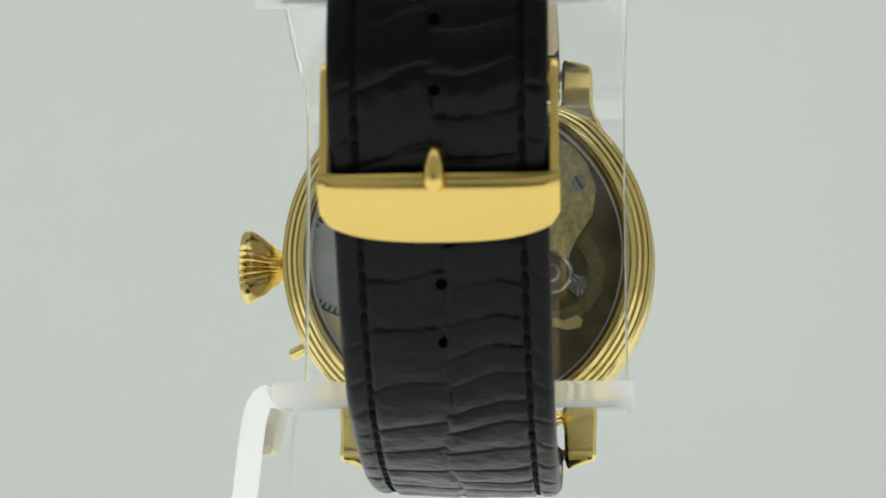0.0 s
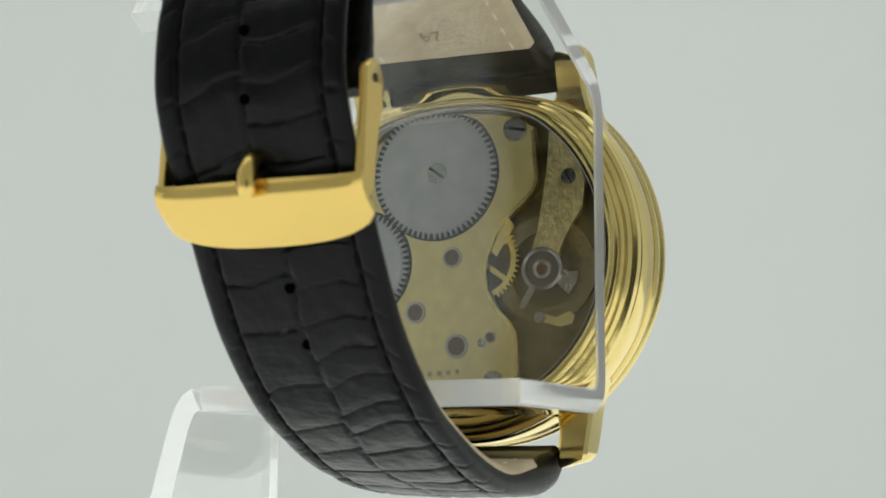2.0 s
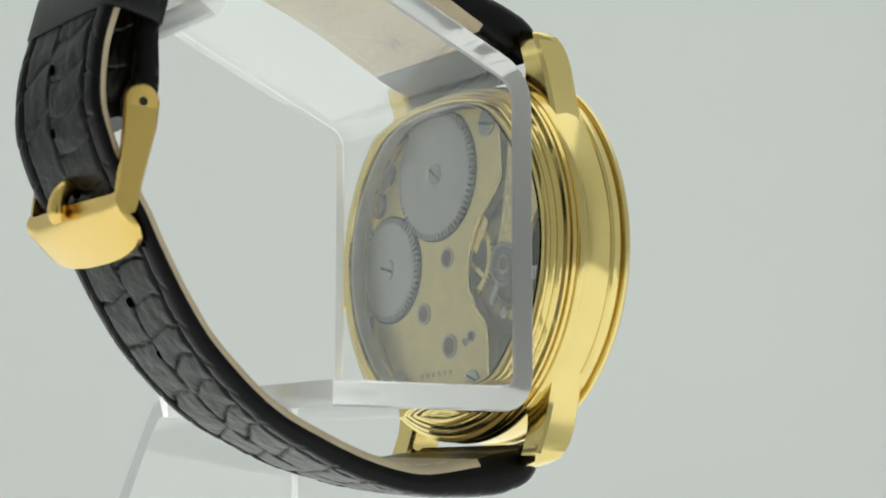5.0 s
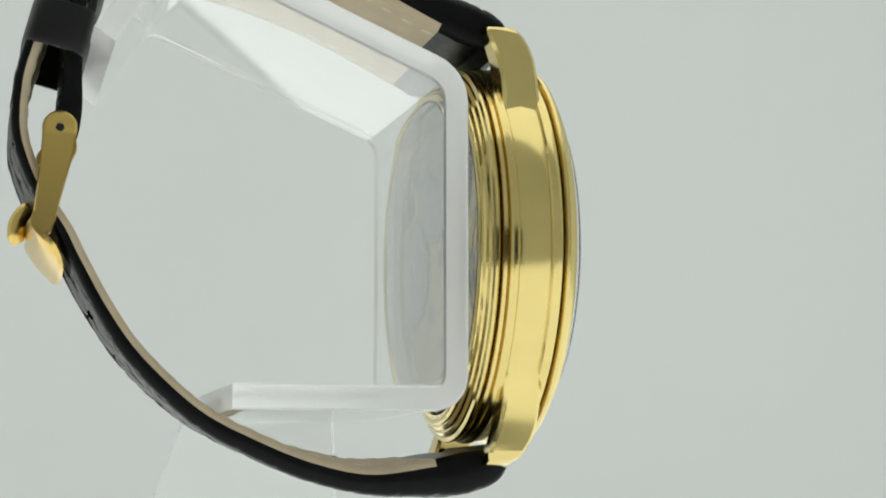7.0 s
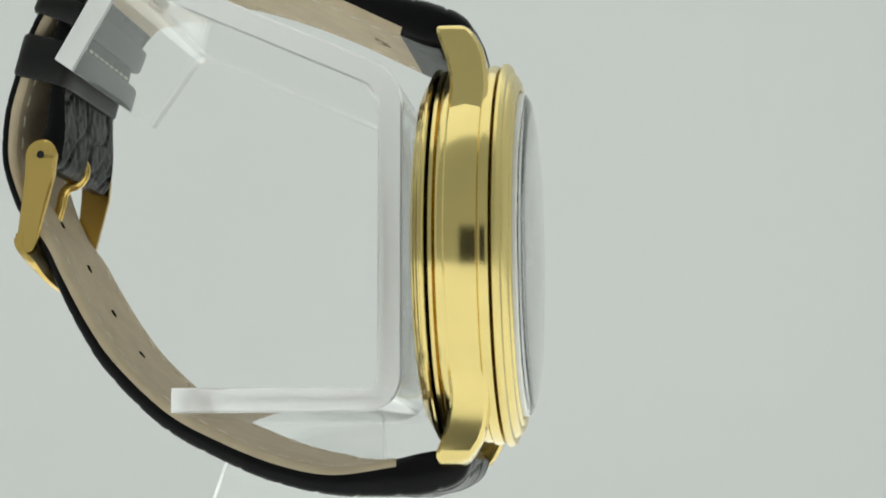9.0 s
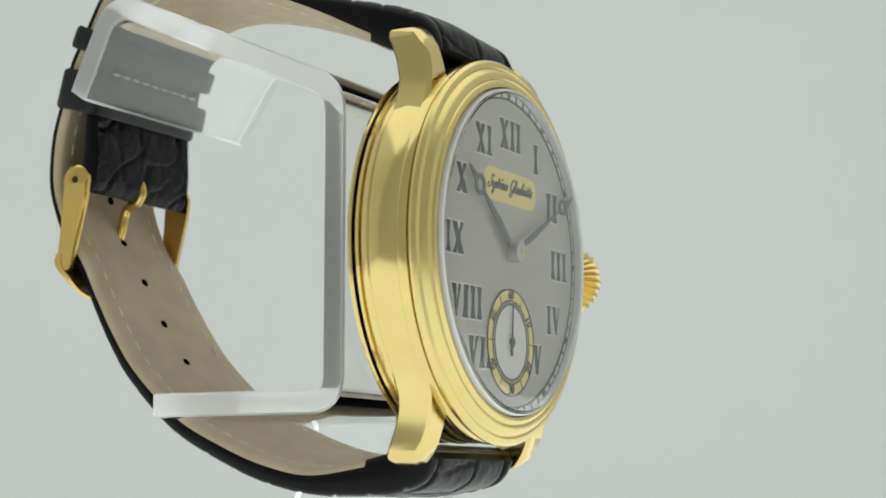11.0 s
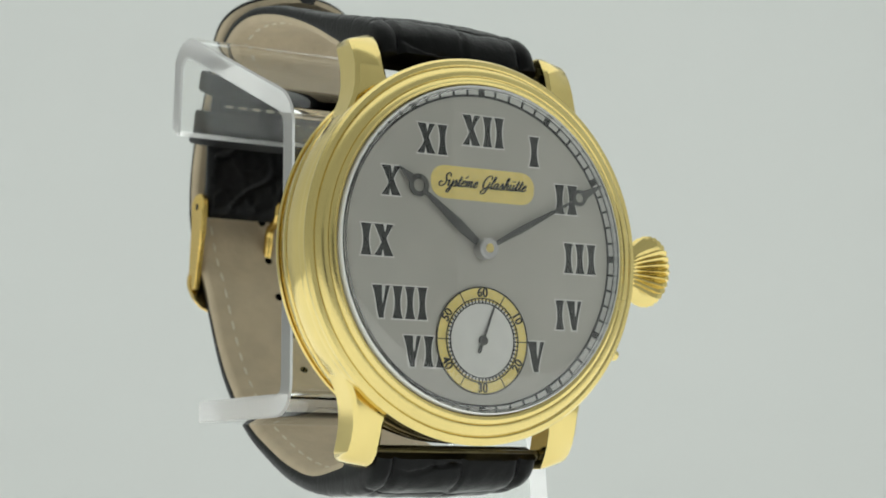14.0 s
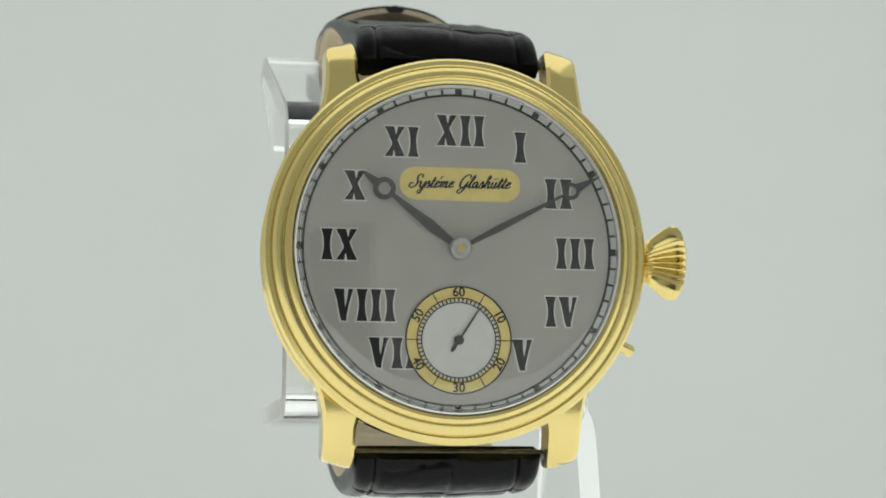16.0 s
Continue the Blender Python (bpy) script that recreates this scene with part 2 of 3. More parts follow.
def build_lug(sx, sz):
    """sx, sz: the side of the case (1 or -1). Stations run from the case out to the tip."""
    bm = bmesh.new()
    stations = [(12.5, 16.8, 19.2, -5.0, -0.4), (15.0, 14.6, 18.4, -5.2, -0.5), (17.0, 12.3, 17.7, -5.4, -0.7), (18.6, 10.7, 17.1, -5.5, -0.85), (20.3, 11.85, 16.75, -5.4, -0.75),
                (22.5, 12.4, 16.55, -5.1, -0.3), (24.5, 12.45, 16.5, -4.5, 0.3), (26.0, 12.5, 16.5, -3.7, 0.8), (26.9, 12.6, 16.4, -3.0, 0.9), (27.4, 12.9, 16.1, -2.2, 0.7)]
    rows = []
    for z, xi, xo, yf, yb in stations:
        c = 0.45
        ring = [(xi + c, yf), (xo - c, yf), (xo, yf + c), (xo, yb - c), (xo - c, yb), (xi + c, yb), (xi, yb - c), (xi, yf + c)]
        rows.append([bm.verts.new((CX + sx * x, y, CZ + sz * (z - 0.18 * max(0.0, z - 22.5) * (x - xi) / (xo - xi)))) for x, y in ring])
    grid_faces(bm, rows)
    bm.faces.new(rows[0])
    bm.faces.new(rows[-1])
    part("lug", bm, GOLD, watch, smooth=42)


def build_crown():
    bm = bmesh.new()
    n, prof = 120, [(22.6, 1.5, 0), (24.0, 2.1, 0), (24.4, 2.4, 0.15), (25.3, 3.0, 0.4), (26.2, 3.7, 0.5), (27.1, 4.4, 0.55), (27.8, 4.8, 0.55), (28.5, 4.9, 0.5), (28.85, 4.65, 0.3), (29.05, 4.0, 0), (29.2, 0.05, 0)]
    rows = []
    for x, r, d in prof:
        rows.append([bm.verts.new((CX + x + 1.05, -3.4 + (r - d * (0.5 + 0.5 * math.cos(30 * 2 * math.pi * k / n))) * math.cos(2 * math.pi * k / n),
                                   CZ - 0.6 + (r - d * (0.5 + 0.5 * math.cos(30 * 2 * math.pi * k / n))) * math.sin(2 * math.pi * k / n))) for k in range(n)])
    grid_faces(bm, rows)
    bm.faces.new(rows[0])
    bm.faces.new(rows[-1])
    part("crown", bm, GOLD, watch, "fluted gold onion crown", 38)
    d = Vector((0.885, 0, -0.465)).normalized()
    p = Vector((CX, -4.0, CZ))
    part("setting_pin", tube([p + d * 23.5, p + d * 26.5, p + d * 26.8], [0.8, 0.8, 0.6], 14), GOLD, watch, "small gold setting pin", 40)


# ---- dial ----
def stroke(x0, z0, x1, z1, w0, wm, w1, n=8):
    """A flared stroke from foot to head; widths at foot, waist and head, measured sideways."""
    left, right = [], []
    for i in range(n + 1):
        t = i / n
        k = (2 * t - 1) ** 2
        w = (wm + (w0 - wm) * k) if t < 0.5 else (wm + (w1 - wm) * k)
        x, z = x0 + (x1 - x0) * t, z0 + (z1 - z0) * t
        left.append((x - w / 2, z))
        right.append((x + w / 2, z))
    return left + right[::-1]


def numeral(sign, x0, x1, z0, z1):
    """Roman numeral of flared strokes with a pale outline below it."""
    units = {"I": 1.0, "V": 1.75, "X": 1.9}
    gap = 0.22
    total = sum(units[c] for c in sign) + gap * (len(sign) - 1)
    k = (x1 - x0) / total
    strokes, x = [], x0
    for c in sign:
        w = units[c] * k
        if c == "I":
            strokes.append((x + w / 2, z0, x + w / 2, z1, w, 0.52 * w, w))
        elif c == "V":
            strokes.append((x + w * 0.52, z0, x + w * 0.27, z1, 0.26 * w, 0.36 * w, 0.54 * w))
            strokes.append((x + w * 0.52, z0, x + w * 0.86, z1, 0.14 * w, 0.15 * w, 0.26 * w))
        else:
            strokes.append((x + w * 0.76, z0, x + w * 0.24, z1, 0.46 * w, 0.32 * w, 0.46 * w))
            strokes.append((x + w * 0.20, z0, x + w * 0.82, z1, 0.38 * w, 0.15 * w, 0.34 * w))
        x += w + gap * k
    bm, halo = bmesh.new(), bmesh.new()
    for i, (a, b, c, d, w0, wm, w1) in enumerate(strokes):
        lift = 0.004 * i
        add_prism(bm, stroke(a, b, c, d, w0, wm, w1), -7.80, -7.875 - lift)
        add_prism(halo, stroke(a, b - 0.16, c, d + 0.16, w0 + 0.36, wm + 0.36, w1 + 0.36), -7.79, -7.835 - lift)
    n = part("numeral", bm, INK, dial)
    part("outline", halo, SILVER_L, n)


SCRIPT = {}                                # looped hand letters: advance, then pen strokes; small letters are 1 high
SCRIPT["S"] = (1.25, [(1.32, 1.55), (1.28, 1.9), (0.98, 2.12), (0.68, 1.85), (0.72, 1.4), (0.98, 0.85), (0.9, 0.25), (0.45, -0.06), (0.05, 0.2), (0.1, 0.7), (0.45, 0.62)])
SCRIPT["G"] = (1.42, [(1.22, 1.55), (1.2, 1.95), (0.85, 2.12), (0.42, 1.75), (0.2, 1.0), (0.35, 0.25), (0.75, 0.05), (1.05, 0.45), (1.18, 1.05)], [(1.18, 1.05), (1.1, 0.2), (0.92, -0.6), (0.55, -0.85), (0.25, -0.6), (0.55, -0.15), (1.42, 0.25)])
SCRIPT["y"] = (0.86, [(0.0, 0.75), (0.14, 1.0), (0.24, 0.6), (0.28, 0.15), (0.48, 0.0), (0.68, 0.25), (0.8, 1.0)], [(0.8, 1.0), (0.78, -0.3), (0.62, -0.95), (0.32, -0.85), (0.42, -0.45), (0.95, 0.15)])
SCRIPT["s"] = (0.72, [(0.0, 0.1), (0.25, 0.7), (0.38, 1.08), (0.52, 0.65), (0.58, 0.22), (0.4, -0.02), (0.14, 0.12)], [(0.4, -0.02), (0.6, 0.02), (0.8, 0.22)])
SCRIPT["t"] = (0.6, [(0.0, 0.25), (0.28, 1.0), (0.34, 1.6)], [(0.3, 1.65), (0.28, 0.25), (0.42, 0.0), (0.68, 0.25)], [(0.02, 1.06), (0.62, 1.12)])
SCRIPT["e"] = (0.7, [(0.05, 0.4), (0.42, 0.55), (0.56, 0.85), (0.4, 1.0), (0.2, 0.78), (0.14, 0.32), (0.34, 0.0), (0.76, 0.32)])
SCRIPT["é"] = SCRIPT["e"] + ([(0.42, 1.4), (0.7, 1.8)],)
SCRIPT["m"] = (1.3, [(0.0, 0.7), (0.14, 1.0), (0.22, 0.6), (0.22, 0.0)], [(0.22, 0.45), (0.44, 0.98), (0.6, 0.8), (0.6, 0.0)], [(0.6, 0.45), (0.82, 0.98), (0.98, 0.8), (0.98, 0.18), (1.1, 0.0), (1.38, 0.32)])
SCRIPT["l"] = (0.58, [(0.0, 0.25), (0.4, 1.3), (0.45, 1.92), (0.28, 1.95), (0.2, 1.2), (0.2, 0.2), (0.34, 0.0), (0.65, 0.3)])
SCRIPT["a"] = (0.9, [(0.6, 0.85), (0.4, 1.0), (0.14, 0.72), (0.08, 0.28), (0.24, 0.0), (0.46, 0.25), (0.62, 0.95)], [(0.62, 0.95), (0.61, 0.2), (0.74, 0.0), (0.98, 0.25)])
SCRIPT["h"] = (0.94, [(0.0, 0.25), (0.4, 1.4), (0.42, 1.93), (0.26, 1.95), (0.2, 1.2), (0.2, 0.0)], [(0.2, 0.4), (0.44, 0.98), (0.62, 0.8), (0.62, 0.18), (0.74, 0.0), (1.0, 0.3)])
SCRIPT["ü"] = (0.9, [(0.0, 0.65), (0.12, 1.0), (0.14, 0.3), (0.3, 0.0), (0.5, 0.22), (0.62, 1.0)], [(0.62, 1.0), (0.61, 0.2), (0.74, 0.0), (0.98, 0.3)], [(0.2, 1.42), (0.2, 1.58)], [(0.56, 1.42), (0.56, 1.58)])
SCRIPT[" "] = (0.62,)


def handwriting(words, x, z, y, width, high, slant, turn):
    """Slanted pen script across the dial: thick down strokes, hair-thin up strokes."""
    total = sum(SCRIPT[c][0] for c in words)
    k = (width - 1.2 * slant * high) / total
    ca, sa = math.cos(radians(turn)), math.sin(radians(turn))
    bm = bmesh.new()
    pen, lift = 0.0, 0.0
    for c in words:
        for line in SCRIPT[c][1:]:
            _, pts = curve_through([(pen + px, pz, 0.0) for px, pz in line], 4 + 4 * len(line))
            flat = [Vector(((px - total / 2) * k + slant * high * (pz - 0.5), high * (pz - 0.5))) for px, pz, _ in pts]
            rows = []
            for i, p in enumerate(flat):
                d = (flat[min(i + 1, len(flat) - 1)] - flat[max(i - 1, 0)]).normalized()
                w = 0.075 + 0.09 * max(0.0, abs(d.y) - 0.35) * (1.0 if d.y < 0 else 0.5)
                side = Vector((-d.y, d.x)) * w
                row = []
                for q, yy in ((p + side, y), (p - side, y), (p - side, y - 0.04 - lift), (p + side, y - 0.04 - lift)):
                    row.append(bm.verts.new((x + ca * q.x - sa * q.y, yy, z + sa * q.x + ca * q.y)))
                rows.append(row)
            grid_faces(bm, rows)
            bm.faces.new(rows[0])
            bm.faces.new(rows[-1])
            lift = (lift + 0.002) % 0.02
        pen += SCRIPT[c][0]
    return bm


def ring_flat(cx, cz, r0, r1, y0, y1, steps=96):
    return lathe([(r0, y0), (r1, y0), (r1, y1), (r0, y1)], steps, cx, cz)


def build_dial():
    track = bmesh.new()
    steps = 120
    for r0, r1, y in ((19.52, 19.80, -7.90), (20.50, 20.62, -7.90)):
        rows = [[track.verts.new((CX + r * math.cos(2 * math.pi * k / steps), yy, CZ + r * math.sin(2 * math.pi * k / steps))) for r, yy in ((r0, -7.8), (r1, -7.8), (r1, y), (r0, y))] for k in range(steps)]
        grid_faces(track, rows, close_v=True)
    for k in range(60):
        a = 2 * math.pi * k / 60
        w = 0.44 if k % 5 == 0 else 0.15
        s, c = math.sin(a), math.cos(a)
        add_prism(track, [(CX + r * s + u * c, CZ + r * c - u * s) for r, u in ((19.66, -w), (20.55, -w), (20.55, w), (19.66, w))], -7.8, -7.91)
    part("minute_track", track, INK, dial, "black railway minute track")
    part("track_band", ring_flat(CX, CZ, 19.75, 20.55, -7.78, -7.825, 120), SILVER_L, dial, "pale band of the minute track")
    for sign, x0, x1, z0, z1 in (("XII", -4.6, 1.7, 13.3, 17.2), ("I", 5.55, 7.15, 11.4, 15.3), ("II", 9.5, 13.1, 5.6, 9.4), ("III", 10.9, 16.0, -2.1, 1.8), ("IV", 9.5, 13.7, -9.5, -5.7),
                                 ("V", 5.1, 7.8, -15.1, -11.2), ("VII", -13.1, -7.0, -15.0, -11.2), ("VIII", -17.5, -9.7, -9.2, -5.2), ("IX", -19.1, -14.5, -1.6, 2.3), ("X", -16.3, -13.5, 6.0, 9.7), ("XI", -11.2, -6.8, 11.7, 15.5)):
        numeral(sign, x0, x1, z0, z1)
    # name cartouche
    out = []
    for cx, cz, a0 in ((4.2, 8.6, 0), (-7.1, 8.6, 90), (-7.1, 8.1, 180), (4.2, 8.1, 270)):
        for k in range(9):
            a = radians(a0 + k * 11.25)
            out.append((cx + 2.1 * math.cos(a), cz + 1.85 * math.sin(a)))
    plate = part("cartouche", prism(out, -7.8, -7.86), GILT, dial, "gilt name cartouche with rounded ends")
    part("lettering", handwriting("Systéme Glashütte", -1.45, 8.3, -7.87, 13.5, 0.80, 0.5, 0.8), INK, plate, "slanted black script lettering")
    # small seconds
    sx, sz = CX, -11.4
    part("seconds_face", disc(sx, sz, 5.3, -7.8, -7.93, 64), SILVER_L, dial, "pale seconds face")
    ring = part("seconds_ring", ring_flat(sx, sz, 5.05, 6.75, -7.8, -7.95), GILT, dial, "gilt seconds ring with black numbers")
    lines = bmesh.new()
    for r0, r1 in ((6.62, 6.80), (5.24, 5.38), (4.66, 4.78)):
        rows = [[lines.verts.new((sx + r * math.cos(2 * math.pi * k / 96), yy, sz + r * math.sin(2 * math.pi * k / 96))) for r, yy in ((r0, -7.9), (r1, -7.9), (r1, -8.02), (r0, -8.02))] for k in range(96)]
        grid_faces(lines, rows, close_v=True)
    for k in range(60):
        a = 2 * math.pi * k / 60
        s, c = math.sin(a), math.cos(a)
        add_prism(lines, [(sx + r * s + u * c, sz + r * c - u * s) for r, u in ((4.76, -0.075), (5.28, -0.075), (5.28, 0.075), (4.76, 0.075))], -7.9, -8.01)
    for k in range(6):
        a = 2 * math.pi * (k + 0.5) / 6
        s, c = math.sin(a), math.cos(a)
        add_prism(lines, [(sx + r * s + u * c, sz + r * c - u * s) for r, u in ((5.3, -0.06), (6.7, -0.06), (6.7, 0.06), (5.3, 0.06))], -7.9, -7.99)
    part("seconds_lines", lines, INK, ring)
    for k, (word, turn) in enumerate((("60", 0), ("10", -60), ("20", 60), ("30", 0), ("40", -60), ("50", 60))):
        a = 2 * math.pi * k / 6
        part("number", lettering(word, 1.6, sx + 6.0 * math.sin(a), sz + 6.0 * math.cos(a), -7.99, turn, bold=0.03), INK, ring)


def build_hand(name, angle, length, ring_at, ring_r, w0, w1, y, label):
    a = radians(angle)
    ca, sa = math.cos(a), math.sin(a)
    turn = lambda p: (CX + 0.05 + ca * p[0] + sa * p[1], CZ - sa * p[0] + ca * p[1])
    bm = bmesh.new()
    # blade up to the ring, ring, tip
    blade = [turn((-w0, 0.6)), turn((-w0 * 1.7, length * 0.3)), turn((-w1, ring_at - ring_r * 0.8)), turn((w1, ring_at - ring_r * 0.8)), turn((w0 * 1.7, length * 0.3)), turn((w0, 0.6))]
    add_prism(bm, blade, y, y - 0.16)
    n = 28
    rows = []
    for k in range(n):
        t = 2 * math.pi * k / n
        rows.append([bm.verts.new((q[0], yy, q[1])) for q, yy in ((turn((0.56 * ring_r * math.sin(t), ring_at + 0.56 * ring_r * math.cos(t))), y - 0.002), (turn((ring_r * math.sin(t), ring_at + ring_r * math.cos(t))), y - 0.002),
                                                                  (turn((ring_r * math.sin(t), ring_at + ring_r * math.cos(t))), y - 0.164), (turn((0.56 * ring_r * math.sin(t), ring_at + 0.56 * ring_r * math.cos(t))), y - 0.164))])
    grid_faces(bm, rows, close_v=True)
    add_prism(bm, [turn((-0.62, ring_at + ring_r * 0.7)), turn((-0.08, length)), turn((0.08, length)), turn((0.62, ring_at + ring_r * 0.7))], y - 0.004, y - 0.156)
    return part(name, bm, BLUED, watch, label)


def build_pointers():
    build_hand("hour_hand", -52.5, 15.7, 12.1, 1.42, 0.40, 0.26, -8.35, "dark hour hand with an open ring")
    build_hand("minute_hand", 62.1, 20.4, 16.3, 1.1, 0.26, 0.14, -8.75, "dark slender minute hand with an open ring")
    hub = part("hand_hub", disc(CX + 0.05, CZ, 1.35, -7.8, -9.7, 32, 0.2), STEEL, watch, "polished steel hub at the centre of the dial", 40)
    part("hub_cap", disc(CX + 0.05, CZ, 0.6, -9.65, -9.82, 32, 0.1), GOLD, hub, "gold cap", 40)
    bm = bmesh.new()
    add_prism(bm, [(-0.16, 0), (-0.09, 4.9), (0.09, 4.9), (0.16, 0)], 0, -0.12)
    add_prism(bm, [(-0.10, 0), (-0.26, -1.3), (-0.1, -1.75), (0.1, -1.75), (0.26, -1.3), (0.10, 0)], 0.004, -0.116)
    add_prism(bm, [(0.62 * math.cos(t), 0.62 * math.sin(t)) for t in np.linspace(0, 2 * math.pi, 20, endpoint=False)], 0.01, -0.2)
    add_prism(bm, [(0.2 * math.cos(t), 0.2 * math.sin(t)) for t in np.linspace(0, 2 * math.pi, 12, endpoint=False)], 0.02, -0.34)
    return part("second_hand", bm, BLUED, watch, "dark running small seconds hand")


# ---- movement seen through the back ----
def gear(cx, cz, r, teeth, y0, y1, depth=0.75):
    out = []
    for k in range(teeth):
        for f, q in ((0.0, r - depth), (0.30, r - depth), (0.45, r), (0.70, r), (0.85, r - depth)):
            a = 2 * math.pi * (k + f) / teeth
            out.append((cx + q * math.cos(a), cz + q * math.sin(a)))
    return prism(out, y0, y1)


def screw(x, z, r, y, turn, material=None, parent=None):
    s = part("screw", disc(x, z, r, y - 0.3, y + 0.22, 24, 0.08), material or BRIGHT, parent or watch, "polished slotted screw", 40)
    c, sn = math.cos(radians(turn)), math.sin(radians(turn))
    q = r * 0.97
    slot = [(x + c * u - sn * v, z + sn * u + c * v) for u, v in ((-q, -0.13 * r), (q, -0.13 * r), (q, 0.13 * r), (-q, 0.13 * r))]
    part("slot", prism(slot, y + 0.16, y + 0.232), INK, s)


def jewel(x, z, r):
    j = part("jewel_setting", lathe([(r * 0.76, 2.3), (r, 2.3), (r, 2.5), (r * 0.9, 2.56), (r * 0.76, 2.5)], 28, x, z), PALE, watch, "pale ring round a jewel", 40)
    part("jewel", disc(x, z, r * 0.79, 2.3, 2.43, 24, 0.05), RUBY, j)


def build_movement():
    part("movement_base", disc(CX - 0.9, CZ, 20.2, 0.0, 0.6, 96), RECESS, watch, "recessed gilt base plate of the movement, coloured as in shade")
    edge = [(-12.2, 16.0), (-12.4, 13.0), (-12.7, 9.6), (-12.2, 8.2), (-10.4, 6.4), (-8.4, 4.8), (-6.8, 2.6), (-5.8, 0.2), (-5.4, -2.0), (-5.7, -4.6), (-7.0, -7.0), (-8.9, -8.9), (-9.6, -10.2), (-9.8, -13.0), (-9.8, -17.3)]
    a0, a1 = math.atan2(-17.6, -8.0), math.atan2(16.2, -10.4)
    arc = [(CX + 19.4 * math.cos(a), CZ + 19.4 * math.sin(a)) for a in np.linspace(a0, a1, 80)]
    part("bridge", prism(edge + arc, 0.7, 2.35), BRASS, watch, "large gilt three-quarter bridge")
    rim = bmesh.new()
    pts = edge
    for (xa, za), (xb, zb) in zip(pts[:-1], pts[1:]):
        d = Vector((xb - xa, zb - za)).normalized() * 0.25
        add_prism(rim, [(xa - d.y, za + d.x), (xb - d.y, zb + d.x), (xb + d.y, zb - d.x), (xa + d.y, za - d.x)], 2.2, 2.41)
    part("bridge_bevel", rim, GOLD, watch, "polished bevel of the bridge edge")
    w = part("ratchet_wheel", gear(1.4, 11.2, 8.7, 66, 2.45, 2.9), STEEL, watch, "large brushed steel ratchet wheel")
    part("wheel_face", disc(1.4, 11.2, 7.75, 2.88, 2.98, 64, 0.05), STEEL, w)
    # black disc paints the shade between the wheel's teeth
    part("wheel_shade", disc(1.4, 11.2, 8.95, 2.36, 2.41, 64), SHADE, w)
    screw(1.0, 11.2, 1.35, 3.0, 35, BRIGHT, w)
    part("arbor_square", prism([(1.9, 10.4), (3.3, 10.7), (3.1, 12.0), (1.8, 12.2)], 2.98, 3.14), PALE, w, "pale square end of the arbor")
    w = part("crown_wheel", gear(12.3, -0.4, 7.1, 56, 2.45, 2.85), STEEL, watch, "smaller brushed steel crown wheel")
    part("wheel_face", disc(12.3, -0.4, 6.2, 2.83, 2.95, 64, 0.05), STEEL, w)
    # the same painted tooth shade below the crown wheel
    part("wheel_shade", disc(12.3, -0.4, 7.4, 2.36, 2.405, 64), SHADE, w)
    screw(12.3, -0.4, 1.5, 2.95, 15, STEEL, w)
    for x, z, r in ((-0.9, 0.0, 1.35), (4.4, -7.0, 1.45), (-1.5, -11.6, 1.6), (-6.2, -10.6, 0.75)):
        jewel(x, z, r)
    for x, z, r, turn in ((-9.8, 16.3, 1.6, 10), (15.4, 9.0, 1.35, 80), (-5.0, -11.3, 0.5, 60), (10.6, -15.6, 1.3, 40), (-6.6, -16.2, 1.3, 30)):
        screw(x, z, r, 2.45, turn)
    # flat dark discs on the bridge, painting the shade round the screws
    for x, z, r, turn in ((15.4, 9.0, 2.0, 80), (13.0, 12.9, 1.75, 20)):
        part("click_shade", disc(x, z, r, 2.36, 2.40, 32), SHADE, watch, "dark disc painting the shade round a click screw")
    screw(13.0, 12.9, 1.15, 2.45, 20)
    click = [(15.6, 10.9), (14.0, 13.6), (12.2, 15.4), (11.0, 15.2), (12.0, 13.6), (12.6, 11.4), (14.2, 10.2)]
    part("click", prism(click, 2.36, 2.7), STEEL, watch, "steel click beside the ratchet wheel")
    # engraved marks on the bridge: too small to read
    marks = bmesh.new()
    for k in range(6):
        add_prism(marks, [(4.5 - k * 1.3 + u, -15.6 + 0.05 * k + v) for u, v in ((0.1 * (k % 3), 0), (0.75, 0.06 * k), (0.7, 0.7 + 0.1 * (k % 2)), (0.05, 0.7))], 2.352, 2.362)
    part("engraved_marks", marks, DULL, watch, "faint engraved marks on the bridge")
    # balance and its cock
    bx, bz = -13.5, -2.1
    rim = ring_flat(bx, bz, 4.9, 6.9, 1.0, 1.5, 64)
    b = part("balance_wheel", rim, DUSK, watch, "dull gilt balance wheel", 40)
    part("balance_hub", disc(bx, bz, 1.6, 1.0, 1.55, 32, 0.1), DULL, b)
    spring = [(bx + (1.2 + 0.10 * k / 3) * math.cos(k * 0.35), 1.7, bz + (1.2 + 0.10 * k / 3) * math.sin(k * 0.35)) for k in range(90)]
    part("hairspring", tube(spring, 0.06, 5), STEEL_D, watch, "fine dark hairspring")
    cock = [(-14.6, 15.6), (-16.4, 14.6), (-18.2, 12.4), (-19.4, 9.0), (-19.0, 5.6), (-17.0, 2.6), (-15.9, 0.4), (-15.4, -2.2), (-13.5, -3.6), (-11.6, -2.4), (-12.0, 0.2), (-12.9, 3.0), (-13.6, 7.0), (-14.2, 11.0)]
    part("balance_cock", prism(cock, 1.9, 2.55), ENGRAVED, watch, "engraved gilt balance cock")
    screw(-17.2, 9.6, 1.0, 2.6, 60)
    r = part("regulator_ring", lathe([(2.25, 2.5), (2.75, 2.5), (2.8, 2.8), (2.55, 2.95), (2.3, 2.8)], 48, bx, bz), BRIGHT, watch, "polished steel regulator ring", 40)
